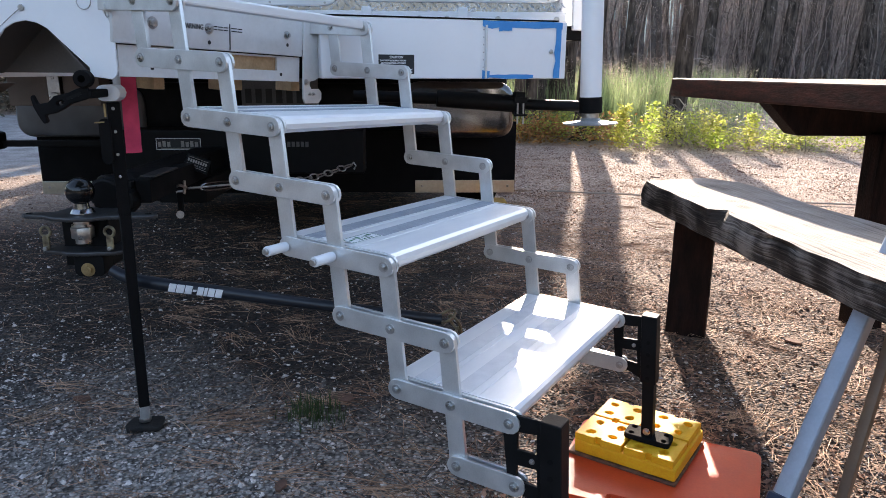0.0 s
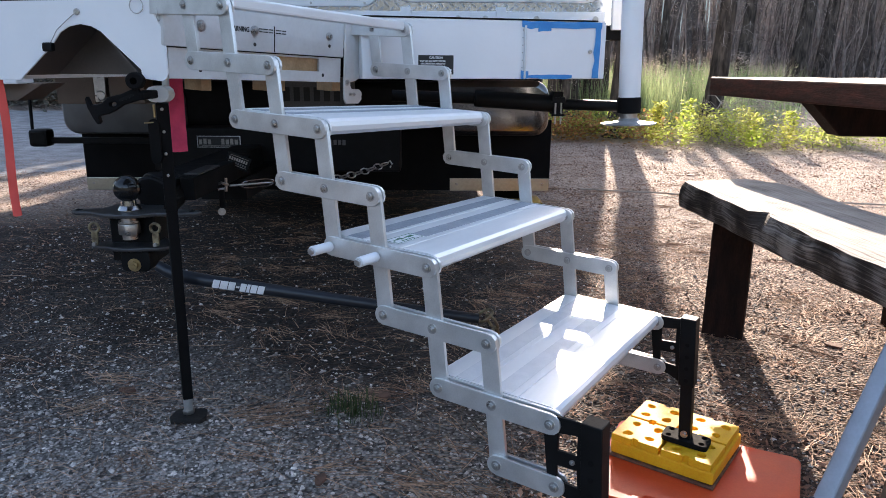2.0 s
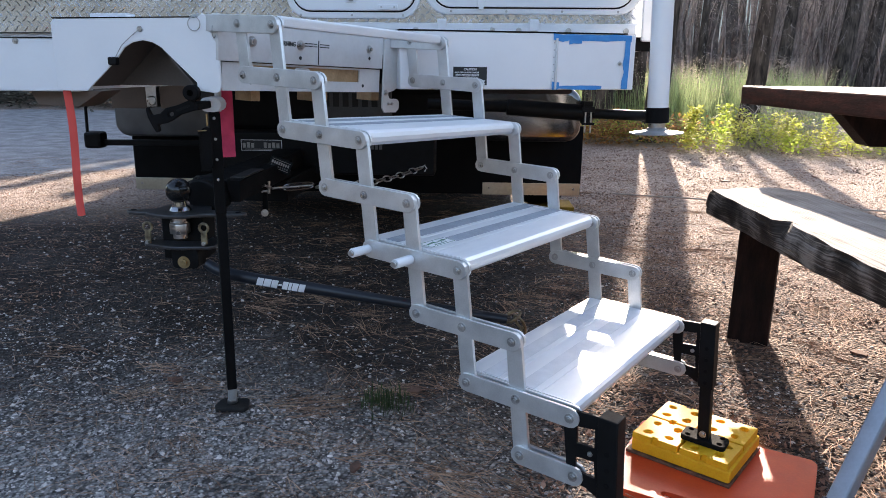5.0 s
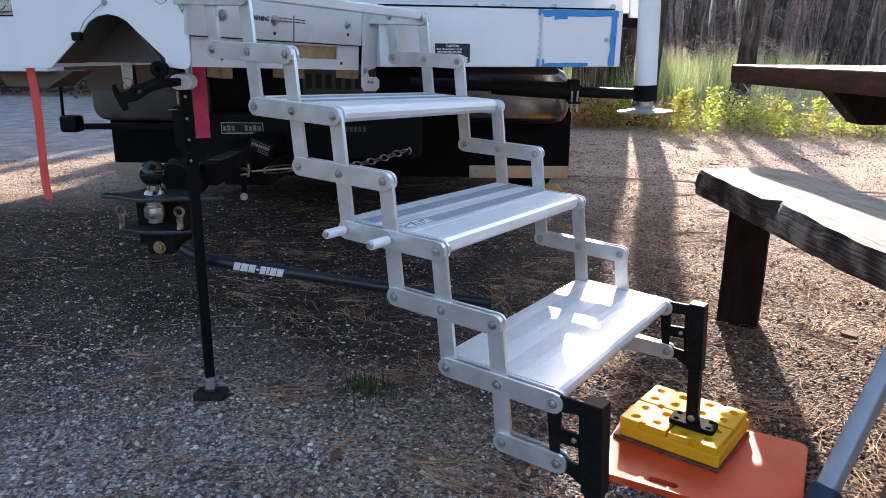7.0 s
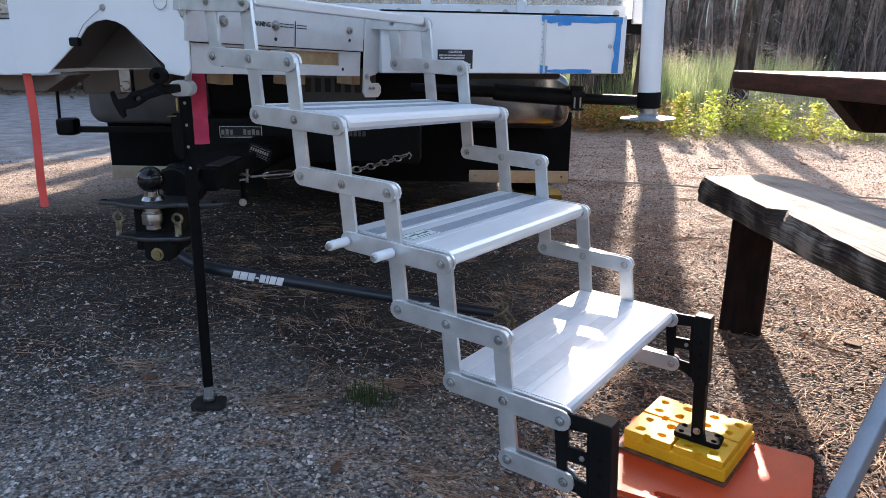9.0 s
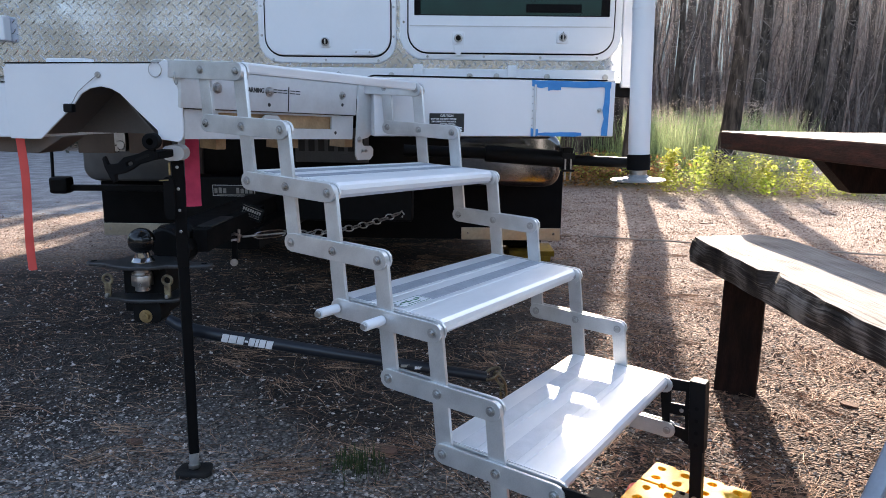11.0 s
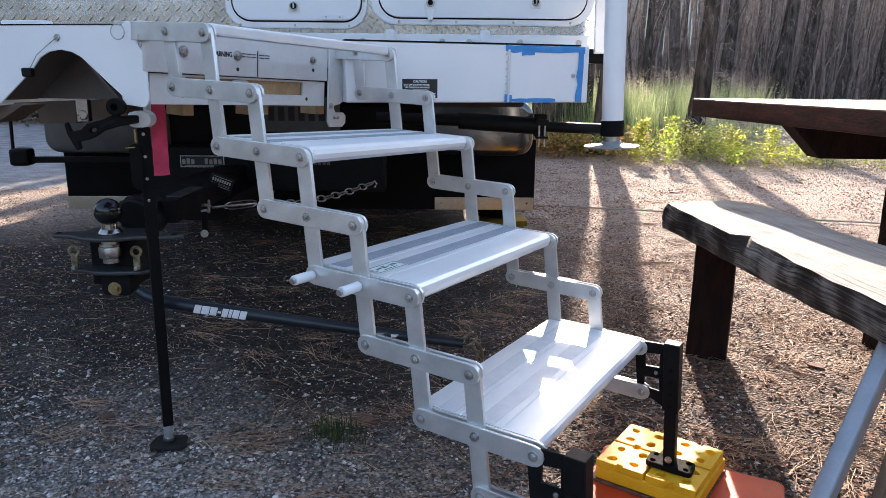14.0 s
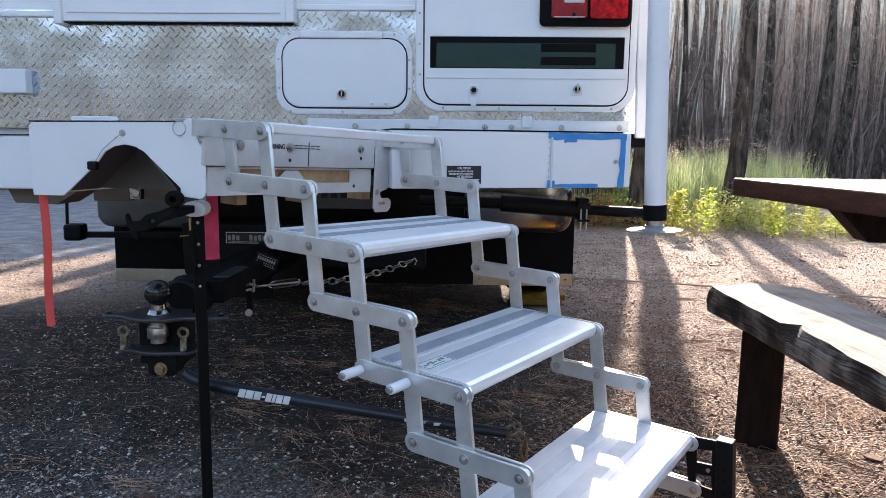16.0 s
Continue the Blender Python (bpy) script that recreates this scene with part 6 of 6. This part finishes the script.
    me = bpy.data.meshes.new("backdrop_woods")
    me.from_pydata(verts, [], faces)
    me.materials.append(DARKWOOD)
    tagged(new("backdrop_woods", me), "unseen dark backdrop of woods that blocks the low sky", "backdrop", kind="structure")


# pale translucent tan, standing for sun glints on the twigs
SUN_FLECK = mat("sunlit_fleck", (0.66, 0.57, 0.49), 0.7, 0, (0.50, 0.38, 0.31), 3, 0.1, 0.1, 40, island=0.5, leafy=0.4)
# pale teal with emission: sunlit haze put into the colour
HAZE = mat("painted_haze_slope", (0.34, 0.38, 0.37), 0.95, 0, (0.17, 0.25, 0.26), 0.22, 0.5, 0.2, 3, glow=0.36)
# dark tone of the unseen ring that the tread plate mirrors
DARKWOOD = mat("woods_backdrop", (0.062, 0.070, 0.068), 0.95, 0, (0.020, 0.029, 0.033), 0.55, 0.5, 0.3, 3)
build_forest()


# ---------------------------------------------------------------- weeds and grass
def build_plants():
    rng = random.Random(5)
    weeds, grass, stems, bank, seeds = ([], []), ([], []), ([], []), ([], []), ([], [])
    for x, y, h in ((3.15, 5.55, 0.46), (2.92, 5.75, 0.42), (2.86, 5.7, 0.36), (4.05, 5.3, 0.36), (3.75, 5.45, 0.33)):
        for s in range(3):
            leaves(weeds, x + rng.gauss(0, 0.03), y, h, 110, rng, 0.045, 0.04)
    for k in range(125):
        x = rng.uniform(1.2, 8.5)
        y = 6.35 - 0.37 * (x - 2) + rng.uniform(0.0, 1.1) + (0.3 if x < 3 else 0)
        h = rng.uniform(0.10, 0.36)
        leaves(weeds, x, y, h, 230, rng, 0.17, 0.031)
        for s in range(4):
            thin(stems, ((x + rng.gauss(0, 0.1), y + rng.gauss(0, 0.1), 0), (x + rng.gauss(0, 0.14), y + rng.gauss(0, 0.14), h * 1.05)), 0.004)
    for k in range(330):
        y = rng.uniform(7.3, 13.5)
        x = rng.uniform(0.26, 0.62) * y + rng.uniform(-0.2, 0.3)
        tall = rng.uniform(0.45, 0.85)
        blades(grass, x, y, tall, 62, rng, 0.22, 0.0042)
        for s in range(7):
            leaves(seeds, x + rng.gauss(0, 0.2), y + rng.gauss(0, 0.2), 0.13, 7, rng, 0.012, 0.02, tall * rng.uniform(0.75, 1.1))
    for k in range(420):
        y = rng.uniform(11.8, 17)
        x = -rng.uniform(0.35, 1.0) * y
        leaves(bank, x, y, rng.uniform(0.3, 1.1), 70, rng, 0.5, 0.08)
    dead = ([], [])
    for k in range(16):
        x = rng.uniform(1.5, 3.3)
        leaves(dead, x, 6.2 - 0.37 * (x - 2) + rng.uniform(0.1, 0.7), rng.uniform(0.15, 0.4), 110, rng, 0.15, 0.045)
    tagged(raw("dry_weeds", dead, DEADLEAF), "rust-coloured dry weeds at the gravel's edge", "weeds", kind="stuff")
    tagged(raw("roadside_brush", bank, BANK), "grey-brown low brush on the bank beyond the road", "brush", kind="stuff")
    tagged(raw("weeds", weeds, LEAF), "sunlit yellow-green weeds along the edge of the gravel", "weeds", kind="stuff")
    tagged(raw("weed_stems", stems, TWIG), "thin dry weed stems", "stems", kind="stuff")
    tagged(raw("seed_heads", seeds, SEED), "pale pinkish seed heads above the grass", "grass", kind="stuff")
    tagged(raw("tall_grass", grass, GRASS), "tall pale green grass among the trunks", "grass", kind="stuff")
    brush = ([], [])
    for k in range(900):
        x = rng.uniform(3.9, 7.2)
        y = 6.4 - 0.3 * (x - 3) + rng.uniform(0.3, 1.0)
        z = rng.uniform(0.05, 0.5) * (1 - 0.2 * abs(x - 5))
        v = Vector((rng.uniform(-1, 1), rng.uniform(-0.5, 0.5), rng.uniform(-0.25, 0.25))) * rng.uniform(0.15, 0.5)
        p = Vector((x, y, max(z, 0.03)))
        thin(brush, (p, p + v * 0.5 + Vector((0, 0, 0.05)), p + v), rng.uniform(0.003, 0.009))
    tagged(raw("brush_pile", brush, DRY), "pile of pale dead branches among the weeds", "brush", kind="stuff")
    tuft = ([], [])
    blades(tuft, 0.165, 0.295, 0.045, 190, rng, 0.03, 0.0011)
    tagged(raw("grass_tuft", tuft, TUFT), "small green grass tuft in the gravel", "grass", kind="stuff")


SEED = mat("grass_seed_head", (0.58, 0.44, 0.42), 0.8, 0, (0.45, 0.38, 0.28), 3, 0.1, 0.1, 40, island=0.3, leafy=0.5)
DRY = mat("pale_dead_branch", (0.42, 0.36, 0.30), 0.9, 0, (0.3, 0.25, 0.2), 6, 0.2, 0.2, 60, island=0.4)
BANK = mat("grey_brush", (0.20, 0.18, 0.14), 0.8, 0, (0.13, 0.12, 0.09), 3, 0.1, 0.1, 40, island=0.5, leafy=0.3)
DEADLEAF = mat("dry_weed_leaf", (0.55, 0.27, 0.10), 0.7, 0, (0.35, 0.2, 0.08), 3, 0.1, 0.1, 40, island=0.4, leafy=0.55)
build_plants()


# ---------------------------------------------------------------- loose gravel and needles
def build_litter():
    rng = random.Random(21)
    verts, faces = [], []
    for k in range(165000):
        y = -0.6 + 3.2 * rng.random() ** 1.7
        x = rng.uniform(-1.3 - 0.45 * max(y, 0), 1.6) + 0.1 * y
        front = max(0.0, min(1.0, (0.85 - y - 0.6 * max(-0.4, min(x, 0.3))) / 0.9))
        bare = noise.noise((x * 3.1, y * 3.1, 2)) + 0.5 * noise.noise((x * 9, y * 9, 5))
        if rng.random() > 0.10 + 0.90 * front * max(0.25, min(1.0, 0.75 - bare - 0.5 * max(0.0, x - 0.1))):
            continue
        r = min(0.009, rng.lognormvariate(-5.92, 0.48))
        if rng.random() < 0.006:
            r = rng.uniform(0.007, 0.010)
        b = len(verts)
        z = ground_height(x, y)
        a = rng.uniform(0, 6.28)
        ca, sa = math.cos(a), math.sin(a)
        flat = rng.uniform(0.45, 1.0)
        for px, py, pz in ((1, 0, 0.1), (0.2, 0.85, 0), (-0.9, 0.35, 0.05), (-0.6, -0.75, 0), (0.5, -0.8, 0.1), (0.45, 0.2, 0.95), (-0.45, -0.15, 0.7)):
            px, py, pz = px * r * rng.uniform(0.65, 1.25), py * r * rng.uniform(0.6, 1.2), pz * flat * r * rng.uniform(0.7, 1.1)
            verts.append((x + px * ca - py * sa, y + px * sa + py * ca, z + pz))
        faces += [(b, b + 1, b + 5), (b + 1, b + 2, b + 6, b + 5), (b + 2, b + 3, b + 6), (b + 3, b + 4, b + 5, b + 6), (b + 4, b, b + 5)]
    tagged(raw("loose_gravel", (verts, faces), STONE), "loose grey gravel stones on the ground", "gravel", kind="stuff")
    need = ([], [])

    def needle(x, y, a, ln, w):
        z = ground_height(x, y) + rng.uniform(0.003, 0.009)
        bend = rng.uniform(-0.3, 0.3)
        p = Vector((x, y, z))
        q = p + Vector((math.cos(a), math.sin(a), rng.uniform(-0.02, 0.08))) * ln * 0.5
        s = q + Vector((math.cos(a + bend), math.sin(a + bend), rng.uniform(-0.08, 0.03))) * ln * 0.5
        thin(need, (p, q, s), w)
    for k in range(21000):
        y = -0.5 + 5.5 * rng.random() ** 1.4
        x = rng.uniform(-1.4 - 0.6 * max(y, 0), 2.3) + 0.2 * y
        if x > 0.5 and noise.noise((x * 2.4, y * 2.4, 7.0)) < 0.0 and rng.random() < 0.75:
            continue
        needle(x, y, rng.uniform(0, 6.28), rng.uniform(0.03, 0.11), rng.uniform(0.0006, 0.0011))
    # fallen bunches that lie together
    spots = [(-0.10, 0.31, 0.3, 34), (-0.04, 0.27, 0.2, 30), (0.02, 0.33, 0.6, 22), (-0.06, 0.15, -0.6, 14), (0.12, 0.05, 0.2, 26), (0.28, 0.0, -0.2, 20), (0.33, 0.4, 2.6, 20), (-0.38, 0.4, 0.1, 12), (0.2, -0.15, 0.4, 22)]
    for k in range(420):
        y = -0.5 + 4.0 * rng.random() ** 1.4
        x = rng.uniform(-0.9, 2.3) + 0.2 * y
        if x < 0.2 and rng.random() < 0.45:
            continue
        spots.append((x, y, rng.uniform(0, 6.28), rng.randint(4, 26)))
    for k in range(60):
        spots.append((rng.uniform(0.45, 2.0), -0.45 + 1.6 * rng.random(), rng.uniform(0, 6.28), rng.randint(5, 22)))
    for x, y, a, count in spots:
        for i in range(count):
            needle(x + rng.gauss(0, 0.028), y + rng.gauss(0, 0.02), a + rng.gauss(0, 0.38), rng.uniform(0.07, 0.16), rng.uniform(0.0007, 0.0012))
    # thick mats of reddish needles on the sunny side
    for k in range(34):
        x, y = rng.uniform(1.05, 2.6), rng.uniform(-0.5, 2.2)
        for i in range(rng.randint(30, 80)):
            needle(x + rng.gauss(0, 0.06), y + rng.gauss(0, 0.045), rng.uniform(0, 6.28), rng.uniform(0.06, 0.15), rng.uniform(0.0008, 0.0014))
    chips = ([], [])
    for k in range(90000):
        y = -0.6 + 6.6 * rng.random() ** 1.5
        x = rng.uniform(0.45, 2.9 + 0.35 * max(y, 0)) + 0.22 * y
        if k % 9 == 0:
            x, y = rng.uniform(-3.6, -1.0), rng.uniform(0.9, 4.3)
        if noise.noise((x * 2.4, y * 2.4, 7.0)) + 0.5 * noise.noise((x * 7, y * 7, 3.0)) < -0.02 and rng.random() < 0.72:
            continue
        r = rng.uniform(0.0035, 0.011)
        a, t1, t2 = rng.uniform(0, 6.28), rng.uniform(-0.6, 0.6), rng.uniform(-0.6, 0.6)
        ca, sa = math.cos(a), math.sin(a)
        z = ground_height(x, y) + 0.004
        b = len(chips[0])
        for px, py in ((1, 0.1), (0.2, 0.55), (-1, 0.2), (-0.5, -0.5)):
            px, py = px * r * rng.uniform(0.7, 1.2), py * r * rng.uniform(0.6, 1.2)
            chips[0].append((x + px * ca - py * sa, y + px * sa + py * ca, z + px * t1 + py * t2))
        chips[1].append((b, b + 1, b + 2, b + 3))
    tagged(raw("bark_litter", chips, LITTER), "small brown bark flakes and dry litter", "litter", kind="stuff")
    tagged(raw("pine_needles", need, NEEDLE), "dry brown pine needles scattered over the gravel", "needles", kind="stuff")


def build_ground_things():
    rng = random.Random(8)
    pts = [(1.5 + 0.05 * k, 3.29 - 0.019 * k + 0.006 * math.sin(k), 0.006) for k in range(56)]
    tagged(part("ground_rope", tube_path(pts, 0.0055, 6), PALE, smooth=True), "thin pale rope lying across the gravel", "rope")
    for x, y, s in ((0.225, 0.40, 0.042), (0.47, 0.10, 0.016), (0.12, 0.02, 0.02), (1.55, 0.62, 0.03), (1.72, 0.22, 0.026), (2.5, 3.9, 0.05), (3.3, 4.1, 0.045), (1.45, 0.15, 0.02), (-0.4, 0.45, 0.022)):
        n = 9
        line = [(s * (0.7 + 0.5 * rng.random()) * math.cos(6.283 * k / n), s * 0.6 * (0.6 + 0.6 * rng.random()) * math.sin(6.283 * k / n)) for k in range(n)]
        ob = part("bark_chip", prism(line, pose(x, y, ground_height(x, y) + 0.002, rng.uniform(-6, 6), rng.uniform(-6, 6), rng.uniform(0, 360)), 0.006, 0.001), CHIP)
        tagged(ob, "flat reddish-brown chip of bark on the gravel", "bark chip", "bark chips")


PALE = mat("pale_rope", (0.50, 0.43, 0.36), 0.8)
CHIP = mat("bark_chip", (0.20, 0.10, 0.065), 0.85, 0, (0.1, 0.055, 0.04), 40, 0.3, 0.4, 300)
LITTER = mat("bark_litter", (0.37, 0.205, 0.135), 0.85, 0, (0.09, 0.045, 0.03), 25, 0.3, 0.2, 200, island=0.75)
build_litter()
build_ground_things()
